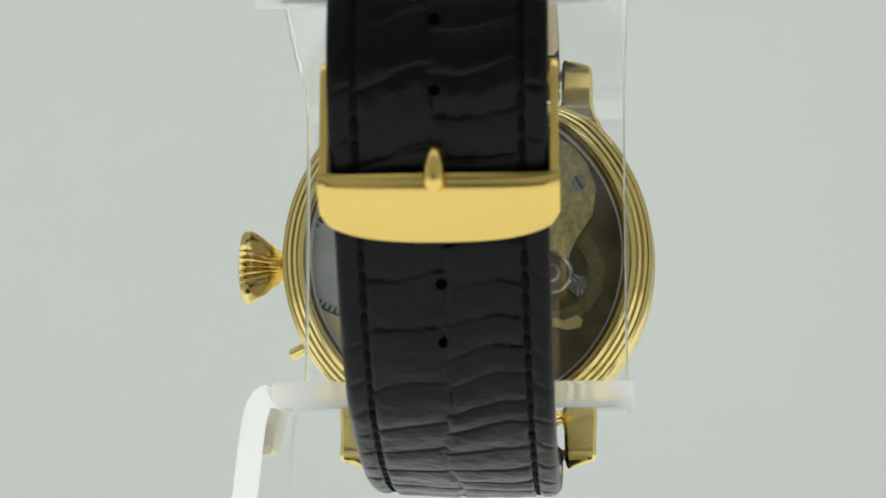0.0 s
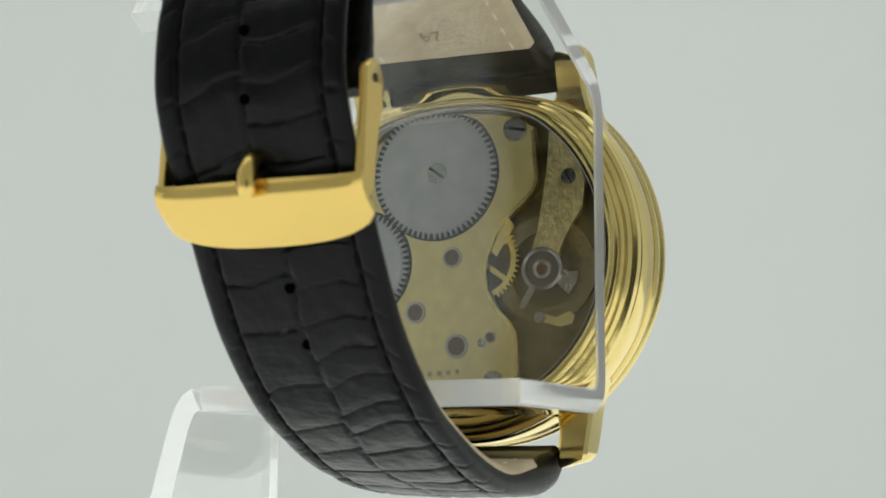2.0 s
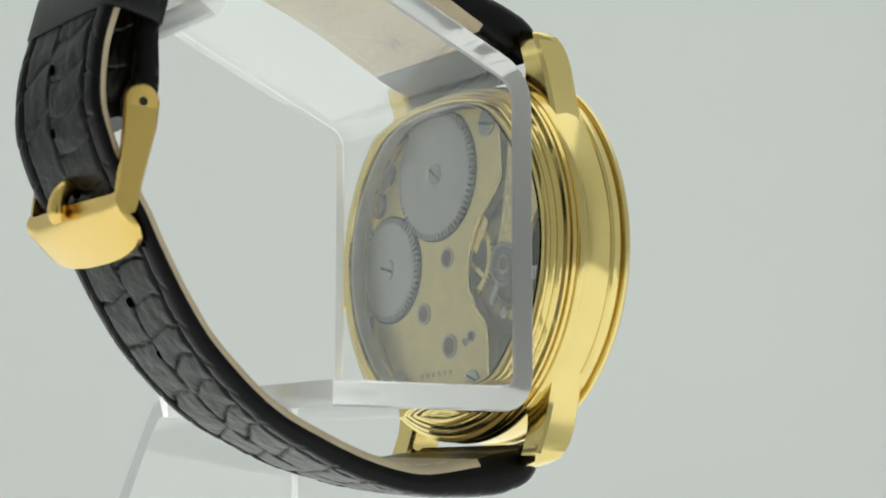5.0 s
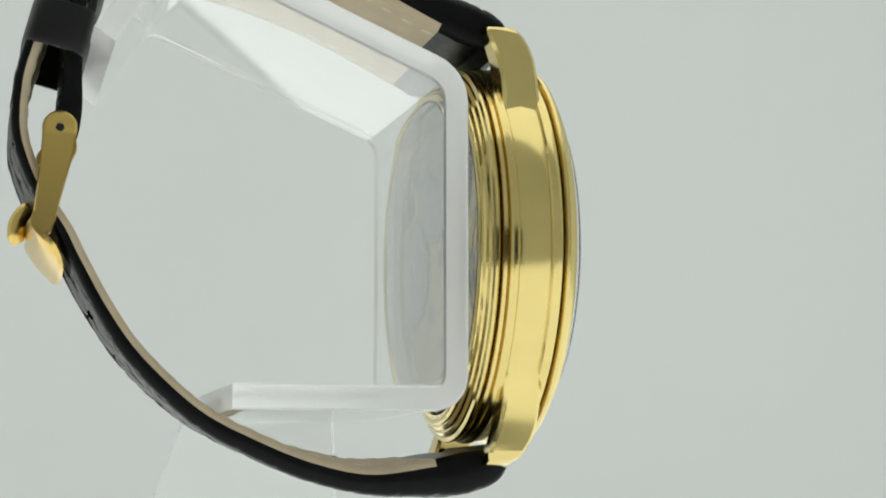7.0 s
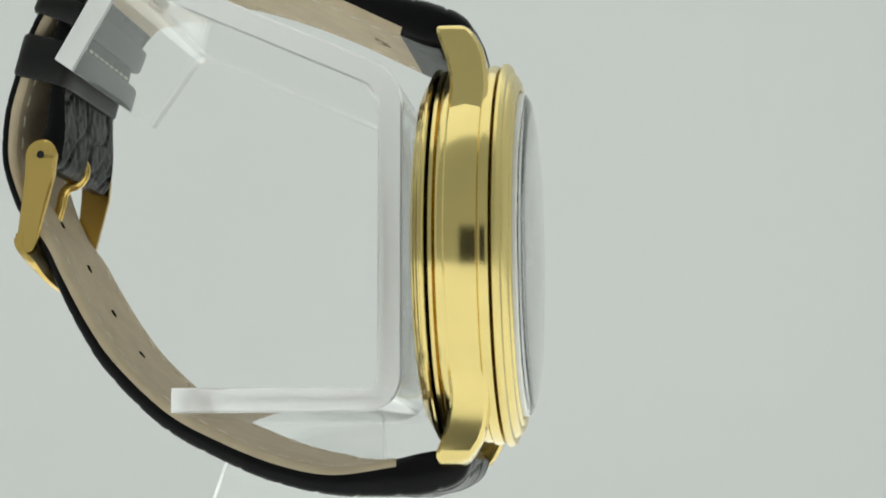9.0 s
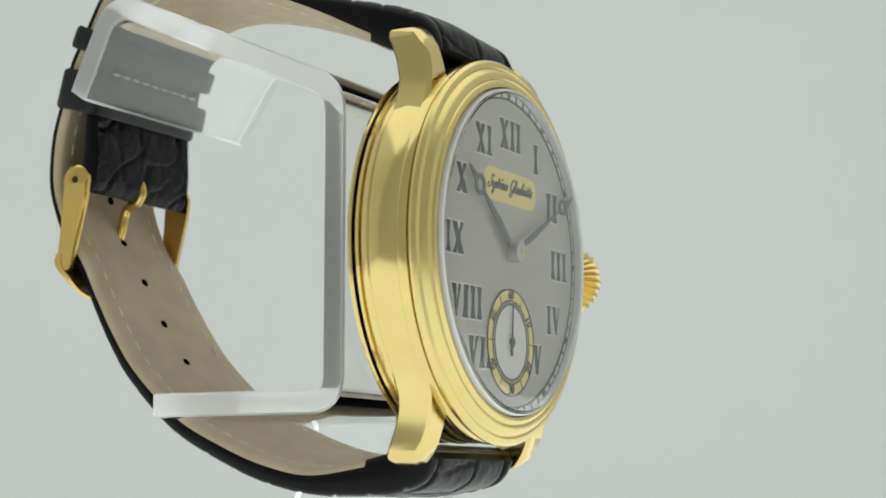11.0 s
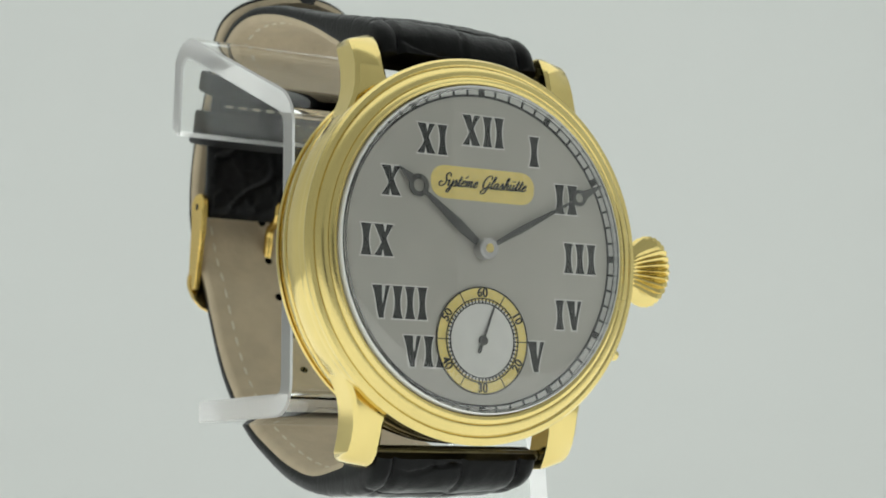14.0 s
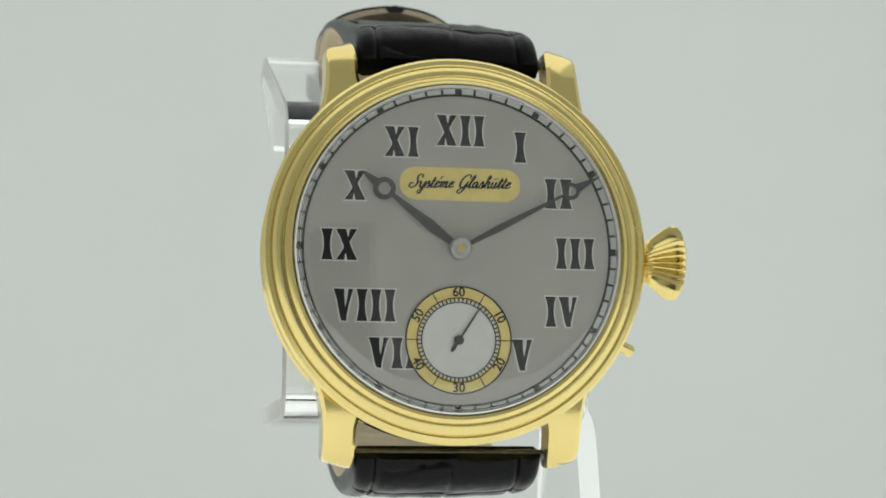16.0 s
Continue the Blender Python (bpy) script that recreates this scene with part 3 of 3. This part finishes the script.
    part("regulator_disc", lathe([(1.1, 2.45), (2.3, 2.45), (2.3, 2.62), (1.1, 2.62)], 40, bx, bz), STEEL_D, r, "dark steel disc inside the ring", 40)
    part("jewel_collar", lathe([(0.75, 2.5), (1.25, 2.5), (1.25, 2.75), (1.0, 2.86), (0.75, 2.7)], 32, bx, bz), BRIGHT, r, smooth=40)
    part("cap_jewel", disc(bx, bz, 0.95, 2.5, 2.72, 28, 0.1), RUBY, r)
    fan = [(bx + q * math.cos(radians(a)), bz + q * math.sin(radians(a))) for q, a in ((2.6, 190), (5.0, 186), (5.1, 205), (5.0, 224), (2.6, 222))]
    f = part("regulator_plate", prism(fan, 2.5, 2.8), BRIGHT, watch, "small steel regulator plate")
    screw(-16.6, -2.9, 0.5, 2.8, 40, STEEL, f)
    screw(-17.2, -4.6, 0.5, 2.8, 100, STEEL, f)
    part("regulator_arm", prism([(-12.6, -4.6), (-11.0, -7.2), (-10.3, -6.8), (-11.8, -4.2)], 2.3, 2.6), BRIGHT, watch, "short steel regulator arm")
    part("stud", disc(-12.9, -8.2, 0.75, 1.2, 2.3, 20, 0.1), BRIGHT, watch, "small steel stud", 40)
    part("stud_arm", prism([(-13.2, -7.7), (-15.0, -8.3), (-16.8, -7.6), (-17.6, -8.2), (-17.2, -9.2), (-15.4, -9.5), (-13.2, -8.8)], 1.5, 1.9), BRASS, watch, "gilt arm beside the stud")
    part("fourth_wheel", gear(-4.3, -0.4, 5.75, 52, 1.4, 1.75, 0.5), GOLD, watch, "gilt toothed wheel under the bridge")
    # the wheel is solid; a dark disc paints its shaded openings
    part("gap_shade", disc(-4.3, -0.4, 4.55, 1.5, 1.78, 48), SHADE, watch, "dark disc painting the shaded gap inside the toothed wheel")
    for a in (150, 215):
        c, sn = math.cos(radians(a)), math.sin(radians(a))
        part("wheel_spoke", prism([(-4.3 + c * u - sn * v, -0.4 + sn * u + c * v) for u, v in ((0, -0.35), (4.7, -0.35), (4.7, 0.35), (0, 0.35))], 1.7, 1.8), GOLD, watch, "gilt spoke of the toothed wheel")
    part("train_bridge", prism([(-8.6, 5.2), (-9.5, 3.6), (-7.0, -0.2), (-6.2, 0.8)], 1.8, 2.1), GOLD, watch, "gilt finger bridge")


# ---- strap ----
LONG = [(-2.0, -25.3, 2.8), (-0.3, -27.1, 4.4), (3.0, -28.0, 4.9), (7.2, -28.6, 4.3), (14.5, -29.0, 3.4), (21.4, -27.6, 3.2), (28.4, -24.8, 3.0), (35.4, -21.0, 2.8), (42.2, -14.7, 2.6), (46.0, -9.4, 2.4), (49.2, -3.6, 2.2),
        (51.2, 0.4, 2.1), (53.8, 4.4, 2.0), (55.7, 8.6, 2.0), (56.7, 12.5, 2.0), (56.5, 18.0, 2.0), (55.4, 22.5, 2.0), (53.6, 28.5, 2.0), (51.2, 33.0, 2.0), (48.6, 37.6, 2.0), (44.8, 41.2, 2.0), (40.5, 43.4, 1.6)]
SHORT = [(-2.2, 24.4, 3.4), (-0.6, 26.8, 4.9), (2.5, 28.1, 5.4), (7.0, 29.8, 4.6), (14.5, 32.6, 3.0), (22.0, 35.3, 2.4), (30.0, 37.6, 2.3), (37.5, 38.6, 2.3), (43.5, 37.4, 2.2), (48.0, 33.4, 2.2), (50.2, 28.0, 2.1), (50.6, 21.0, 2.1), (50.8, 15.5, 2.8), (51.5, 12.6, 3.6), (51.9, 10.9, 2.6)]
SX = CX - 0.25


def relief(s, u, half, seed):
    """Depth of the creases of the grained hide, at s along and u across the strap."""
    seam = 0.3 + 1.3 * noise.noise((s * 0.07, seed, 0.5)) + 0.5 * noise.noise((s * 0.3, seed, 3.1))
    edge = half - 2.7
    h = 1.0 * math.exp(-((abs(u) - edge) / 0.42) ** 2)
    side = 1 if u > seam else -1
    if abs(u) < edge:
        h = max(h, 0.6 * math.exp(-((u - seam) / 0.26) ** 2))
        pitch = 4.4 if side < 0 else 6.8
        across = (u - seam) * side
        slant = (0.16 + 0.30 * max(0.0, 1 - abs(s - 38) / 16)) * across * side + 1.5 * noise.noise((u * 0.16, s * 0.05, seed)) + 0.25 * noise.noise((u * 0.6, s * 0.2, seed + 7))
        q = (s + slant + (2.1 if side > 0 else 0)) / pitch
        k = round(q)
        q += 0.22 * noise.noise((k * 3.7, side * 5.1, seed))
        d = abs(q - k) * pitch
        deep = 0.75 + 0.5 * noise.noise((k * 1.9, side * 2.3 + u * 0.12, seed + 4))
        h = max(h, deep * math.exp(-(d / 0.30) ** 2), 0.40 * deep * math.exp(-(d / 1.3) ** 2))
    else:
        pitch = 4.9
        q = (s + 0.5 * side * u + 0.9 * noise.noise((u * 0.5, s * 0.2, seed + side))) / pitch
        h = max(h, 0.5 * math.exp(-(abs(q - round(q)) * pitch / 0.28) ** 2))
    h += 0.16 * noise.noise((s * 0.5, u * 0.5, seed + 3)) + 0.09 * noise.noise((s * 1.6, u * 1.6, seed))
    return h


def crinkle(s, u, seed):
    """Folds of the hide where it is turned in round the buckle."""
    a = abs(noise.noise((s * 0.13, u * 0.12, seed + 20)))
    b = abs(noise.noise((s * 0.2, u * 0.26, seed + 31)))
    return 0.8 * math.exp(-(a / 0.05) ** 2) + 0.45 * math.exp(-(b / 0.05) ** 2) + 0.25 * noise.noise((s * 0.9, u * 0.9, seed))


def build_strap(name, ctrl, seed, label, taper, tail, fabric_until, black_from=0.0):
    n = 620
    s, path = curve_through(ctrl, n)
    across = 64
    bm = bmesh.new()
    rows = []
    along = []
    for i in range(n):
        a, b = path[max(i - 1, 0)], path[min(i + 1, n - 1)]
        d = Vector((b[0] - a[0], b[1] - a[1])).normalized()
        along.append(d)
    turn = 1 if name == "long_strap" else -1

    def twist(q):
        """How far one edge of the long end leans inwards, at q along it."""
        return float(np.interp(q, (0, 8, 20, 32, 50, 70), (0, 0.4, 2.0, 1.8, 1.2, 0))) if turn > 0 else 0.0

    for i in range(n):
        y, z, th = path[i]
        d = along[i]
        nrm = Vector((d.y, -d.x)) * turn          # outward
        half = 12.0 - 0.75 * min(1, s[i] / taper)
        left = s[-1] - s[i]
        if tail and left < 9:
            half *= math.sqrt(max(0.02, 1 - ((9 - left) / 9) ** 2)) * 0.999
        ring = []
        for j in range(across):
            u = -half + 2 * half * j / (across - 1)
            e = min(1.0, (half - abs(u)) / 1.6)
            pad = 0.55 + 0.45 * math.sqrt(max(0.0, 1 - (1 - e) ** 2))
            crown = 0.22 * max(0.0, th - 2.3) * (1 - (u / half) ** 2) if th > 2.3 else 0
            h = th / 2 * pad + crown - 0.58 * relief(s[i], u, half, seed) * e
            ring.append((u, h))
        ring += [(half, -th / 2 + 0.9), (half - 0.6, -th / 2)] + [(half * f, -th / 2 + (0.42 * crinkle(s[i], half * f, seed + 1) if black_from and s[i] > s[-1] - black_from else 0.03 * noise.noise((s[i] * 0.6, f * 6, 5)))) for f in np.linspace(0.92, -0.92, 45)] + [(-half + 0.6, -th / 2), (-half, -th / 2 + 0.9)]
        lean = twist(s[i])
        rows.append([bm.verts.new((SX + u, y + nrm.x * (h - lean * (u / 24 + 0.5)), z + nrm.y * (h - lean * (u / 24 + 0.5)))) for u, h in ring])
    total = len(rows[0])
    for i in range(n - 1):
        for j in range(total):
            f = bm.faces.new((rows[i][j], rows[i][(j + 1) % total], rows[i + 1][(j + 1) % total], rows[i + 1][j]))
            if across <= j < total - 1 and fabric_until < s[i] < s[-1] - black_from:
                f.material_index = 1
    bm.faces.new(rows[0])
    bm.faces.new(rows[-1])
    ob = part(name, bm, [LEATHER, LINING], watch, label, 60)

    def at(q, u, h):
        """A place on the strap: q along, u across, h from its middle."""
        y, z, th = (np.interp(q, s, path[:, k]) for k in range(3))
        k = min(n - 1, int(q / s[-1] * (n - 1)))
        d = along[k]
        nrm = Vector((d.y, -d.x)) * turn
        hh = h * th / 2 - twist(q) * (u / 24 + 0.5)
        return Vector((SX + u, y + nrm.x * hh, z + nrm.y * hh)), Vector((0, d.x, d.y)), Vector((0, nrm.x, nrm.y))

    for h, material, title, first in ((1.0, THREAD, "outer_stitching", 6.0), (-1.0, THREAD_T, "lining_stitching", fabric_until + 1)):
        st = bmesh.new()
        for side in (-1, 1):
            q = first
            while q < s[-1] - (10 if tail else 3 if h > 0 else black_from):
                half = 12.0 - 0.75 * min(1, q / taper)
                p, d, nm = at(q, side * (half - 2.7), h)
                p = p + nm * (-0.30 if h > 0 else -0.02)
                L, W, H = (1.05, 0.36, 0.24) if h > 0 else (0.80, 0.20, 0.16)
                ex = Vector((1, 0, 0))
                ring0 = []
                for a, w in ((-L, 0.3), (-L * 0.5, 1), (L * 0.5, 1), (L, 0.3)):
                    ring0.append([st.verts.new(p + d * a + ex * (W * w * math.cos(t)) + nm * (H * w * math.sin(t))) for t in (0, 1.05, 2.1, 3.14, 4.2, 5.25)])
                grid_faces(st, ring0)
                q += 2.45 if h > 0 else 2.9
        if h < 0 and black_from:
            for k in range(9):
                p, d, nm = at(s[-1] - 17.5, -9.0 + 2.25 * k, h)
                ex = Vector((1, 0, 0))
                grid_faces(st, [[st.verts.new(p + ex * a + d * (0.2 * w * math.cos(t)) + nm * (0.16 * w * math.sin(t))) for t in (0, 1.05, 2.1, 3.14, 4.2, 5.25)] for a, w in ((-0.8, 0.3), (-0.4, 1), (0.4, 1), (0.8, 0.3))])
        tagged(part(title, st, material, ob, "black thread stitches" if h > 0 else "beige thread stitches", 60), kind="stuff")
    return ob, at, s


def build_straps():
    lng, at, s = build_strap("long_strap", LONG, 0.7, "long black grained leather strap end with tan lining", 62.0, True, 9.0)
    # punched holes, 7 mm apart
    best = min(range(900), key=lambda k: (at(k * 0.1, 0, -1)[0] - Vector((SX, 40.8, -12.3))).length)
    for k in range(-1, 7):
        q = best * 0.1 + k * 7.0
        if k < 0 or q > s[-1] - 6:
            continue
        bm = bmesh.new()
        for side, lift in ((1.0, 0.03), (-1.0, 0.04)):
            p, d, nm = at(q + (0.7 if side < 0 else 0.0), 0.2, side)
            nm = nm * side
            p = p + nm * lift
            for r, dep in ((0.6, 0.02),):
                top = [bm.verts.new(p + nm * dep + Vector((r * math.cos(t), 0, 0)) + d * (r * math.sin(t))) for t in np.linspace(0, 2 * math.pi, 20, endpoint=False)]
                low = [bm.verts.new(p - nm * 0.5 + Vector((r * math.cos(t), 0, 0)) + d * (r * math.sin(t))) for t in np.linspace(0, 2 * math.pi, 20, endpoint=False)]
                grid_faces(bm, [top, low])
                bm.faces.new(top)
                bm.faces.new(low)
        part("punched_hole", bm, HOLE, lng)
    sht, at2, s2 = build_strap("short_strap", SHORT, 2.9, "short black grained leather strap end with tan lining", 50.0, False, 9.0, 25.0)
    # size stamp on the lining
    p, d, nm = at2(13.4, 0.5, -1)
    bm = lettering("24", 3.4, 0, 0, 0, 0, 0.02)
    for v in bm.verts:
        x, z, y = v.co.x, v.co.z, v.co.y
        v.co = p - nm * 0.09 + Vector((x, 0, 0)) - d * z + nm * y
    part("size_stamp", bm, STAMP, sht, "stamped size number on the lining")
    # keepers round both layers
    for (y, z, lean, deep, tall) in ((52.2, 24.8, 14, 6.0, 5.6), (50.3, 31.6, 22, 5.4, 3.2)):
        bm = bmesh.new()
        rows = []
        c, sn = math.cos(radians(lean)), math.sin(radians(lean))
        for k in range(48):
            a = 2 * math.pi * k / 48
            f = lambda v, p=0.35: math.copysign(abs(v) ** p, v)
            ex, ey = 11.75 * f(math.cos(a)), deep / 2 * f(math.sin(a))
            nx, ny = 0.8 * f(math.cos(a)), 1.0 * f(math.sin(a))
            ring = []
            for q, hgt in ((0.0, -tall / 2), (0.75, -tall / 2), (1.0, -tall / 2 + 0.4), (1.0, tall / 2 - 0.4), (0.75, tall / 2), (0.0, tall / 2)):
                px, py = ex + nx * q, ey + ny * q
                ring.append(bm.verts.new((SX + px, y + c * py - sn * hgt, z + sn * py + c * hgt)))
            rows.append(ring)
        grid_faces(bm, rows, close_v=True)
        part("keeper", bm, LEATHER_S, watch, "smooth black leather keeper loop", 50)
    for sz in (-1, 1):
        part("spring_bar", tube([(SX - 12.6, -1.4, CZ + sz * 25.6), (SX + 12.6, -1.4, CZ + sz * 25.6)], 0.7, 12), STEEL_D, watch, "steel spring bar", 50)


def build_buckle():
    buckle = part("buckle", tube([(SX - 11.6, 52.0, 12.3), (SX + 11.6, 52.0, 12.3)], 0.7, 12), GOLD_B, watch, "warm gold pin buckle", 50)
    # broad curved bar
    bm = bmesh.new()
    rows = []
    cols = 33
    for j in range(cols):
        u = -1 + 2 * j / (cols - 1)
        x = SX + 12.4 * u
        zb = -4.7 + 2.9 * (1 - math.sqrt(max(0.0, 1 - abs(u) ** 2.5)))
        zt = 1.9 + 0.3 * abs(u) ** 10
        ring = []
        for k, t in enumerate((0.0, 0.06, 0.12, 0.17, 0.28, 0.42, 0.6, 0.8, 1.0)):
            z = zt + (zb - zt) * t
            y = 55.6 - 0.62 * (1.9 - z) + 0.95 * math.sin(math.pi * t) - 0.7 * u * u - (0.18 if t < 0.15 else 0.0)
            ring.append((z, y))
        ringv = [bm.verts.new((x, y, z)) for z, y in ring] + [bm.verts.new((x, y - 1.0 + 0.5 * (0 if 0 < k < 8 else 1), z + (0.0 if 0 < k < 8 else 0.1))) for k, (z, y) in reversed(list(enumerate(ring)))]
        rows.append(ringv)
    grid_faces(bm, rows)
    bm.faces.new(rows[0])
    bm.faces.new(rows[-1])
    part("bar", bm, GOLD_B, buckle, "broad curved gold bar", 40)
    for sx in (-1, 1):
        prof = [(54.8, 2.4), (54.9, 1.0), (54.5, 0.1), (53.6, -0.5), (52.7, -0.2), (52.3, 0.9), (51.8, 3.5), (50.9, 7.0), (50.2, 9.8)] + [(52.0 - 2.05 * math.cos(a), 12.3 + 2.05 * math.sin(a)) for a in np.linspace(-0.3, math.pi + 0.2, 14)] + [(54.1, 9.8), (54.4, 6.0)]
        bm = bmesh.new()
        x0, x1 = SX + sx * 11.45, SX + sx * 12.3
        a = [bm.verts.new((x0, y, z)) for y, z in prof]
        m = [bm.verts.new((x1 - sx * 0.25, y, z)) for y, z in prof]
        cy, cz2 = 53.0, 6.0
        b = [bm.verts.new((x1, y + (cy - y) * 0.1, z + (cz2 - z) * 0.03)) for y, z in prof]
        grid_faces(bm, [a, m, b])
        bm.faces.new(a)
        bm.faces.new(b)
        bm.normal_update()
        bmesh.ops.triangulate(bm, faces=[f for f in bm.faces if len(f.verts) > 4])
        arm = part("arm", bm, GOLD_B, buckle, smooth=40)
        part("rivet_hole", tube([(SX + sx * 12.2, 52.0, 12.3), (SX + sx * 12.34, 52.0, 12.3)], 0.5, 14), INK, arm)
    _, path = curve_through([(51.3, 14.0, 0.65), (50.3, 13.2, 0.7), (50.1, 11.8, 0.7), (50.9, 10.6, 0.7), (52.3, 10.0, 0.7), (53.0, 9.0, 0.7), (53.3, 7.4, 0.7), (53.8, 5.8, 0.7), (54.5, 4.6, 0.8), (55.4, 4.0, 1.0), (56.3, 2.5, 1.1), (56.4, 0.8, 1.1), (56.1, 0.0, 0.7)], 40)
    part("prong", tube([(SX + 0.3, y, z) for y, z, r in path], [float(r) for y, z, r in path], 12), GOLD_B, buckle, "rounded gold prong", 60)
    part("prong_loop", lathe([(0.8, 0.8), (1.5, 0.8), (1.6, 0.0), (1.5, -0.8), (0.8, -0.8)], 24, 0, 0), GOLD_B, buckle, smooth=50).matrix_basis = Matrix.Translation((0.3 * MM + SX * MM, 0.052, 0.0123)) @ pose(0, 0, 0, 0, 0, 90)


# ---- stand ----
def sheet(name, path, x0, x1, th, label, narrow):
    """A bent sheet: a path of (y, z) with rounded bends, given width and thickness; its first lip narrows."""
    pts = [Vector(p) for p in path]
    line = [pts[0]]
    for a, b, c in zip(pts[:-2], pts[1:-1], pts[2:]):
        d0, d1 = (a - b).normalized(), (c - b).normalized()
        r = 3.2
        p0, p1 = b + d0 * r, b + d1 * r
        for k in range(9):
            t = k / 8
            line.append(p0 * (1 - t) ** 2 + b * 2 * t * (1 - t) + p1 * t * t)
    line.append(pts[-1])
    bm = bmesh.new()
    rows = []
    bev = 0.25
    for i, p in enumerate(line):
        d = (line[min(i + 1, len(line) - 1)] - line[max(i - 1, 0)]).normalized()
        nm = Vector((-d.y, d.x))
        h = th / 2
        xa = x0 + (narrow if i == 0 else 0.0)
        ring = [(xa + bev, h), (x1 - bev, h), (x1, h - bev), (x1, -h + bev), (x1 - bev, -h), (xa + bev, -h), (xa, -h + bev), (xa, h - bev)]
        rows.append([bm.verts.new((x, p.x + nm.x * q, p.y + nm.y * q)) for x, q in ring])
    grid_faces(bm, rows)
    bm.faces.new(rows[0])
    bm.faces.new(rows[-1])
    for i, f in enumerate(bm.faces):
        if i % 8 not in (0, 4) or len(f.verts) > 4:
            f.material_index = 1
    ob = part(name, bm, [ACRYLIC, FROST], stand, label, 35)
    ob.visible_shadow = False
    return ob


def build_stand():
    sheet("cradle", [(47.4, 22.5), (39.7, 33.8), (5.95, 19.0), (5.95, -19.4), (32.3, -19.4)], -22.2, 18.5, 3.0, "bent clear acrylic cradle", 2.2)
    # lower piece: joined to the edge of the cradle, bent down into a slanted leg
    ground = -(DIAL_Z / MM)
    bm = bmesh.new()
    line = [(18.7, -19.5), (19.5, -19.9), (20.0, -21.0), (20.3, -23.0), (22.6, ground)]
    rows = []
    for i, p in enumerate(line):
        a, b = Vector(line[max(i - 1, 0)]), Vector(line[min(i + 1, len(line) - 1)])
        d = (b - a).normalized()
        nm = Vector((-d.y, d.x)) * 1.4
        deep = max(0.0, -19.4 - p[1])
        y0, y1 = 13.0 - 0.05 * deep, 33.0 + 0.35 * deep
        if i == len(line) - 1:
            nm = Vector((1.5, 0))
        rows.append([bm.verts.new(v) for v in ((p[0] + nm.x, y0, p[1] + nm.y), (p[0] + nm.x, y1, p[1] + nm.y), (p[0] - nm.x, y1, p[1] - nm.y), (p[0] - nm.x, y0, p[1] - nm.y))])
    grid_faces(bm, rows)
    bm.faces.new(rows[0])
    bm.faces.new(rows[-1])
    for i, f in enumerate(bm.faces):
        if i >= len(bm.faces) - 2 or i % 4 in (1, 3):
            f.material_index = 1
    leg = part("leg", bm, [ACRYLIC, FROST], stand, "bent clear acrylic leg", 30)
    leg.visible_shadow = False


build_case()
for side in (-1, 1):
    for end in (-1, 1):
        build_lug(side, end)
build_crown()
dial = part("dial", disc(CX, CZ, 20.8, -7.4, -7.8, 96), SILVER, watch, "silvered dial with black Roman numerals")
build_dial()
second_hand = build_pointers()
before = set(watch.children)
build_movement()
for piece in set(watch.children) - before:      # the movement sits deep behind its glass
    piece.location = (0.0009, -0.0026, 0.0)
build_straps()
build_buckle()
build_stand()


def motions():
    # the display turns steadily on its upright axis
    turn = [(0.0, 0.0), (2.0, -20.38), (4.0, -40.97), (6.5, -66.77), (9.0, -92.61), (11.5, -118.54), (14.0, -144.47), (16.0, -164.99)]
    rows = [(t, pose(AXIS[0], AXIS[1], DIAL_Z, 0, 0, 175.85 + a) @ Matrix.Translation((0.0003, -0.00035, 0))) for t, a in turn]
    walk(watch, rows)
    walk(stand, rows)
    # the small seconds hand runs at six degrees a second
    walk(second_hand, [(t, pose(CX * MM, -8.1 * MM, -11.4 * MM, 0, 33.5 - 6 * (16 - t), 0)) for t in (0, 4, 8, 12, 16)])


motions()
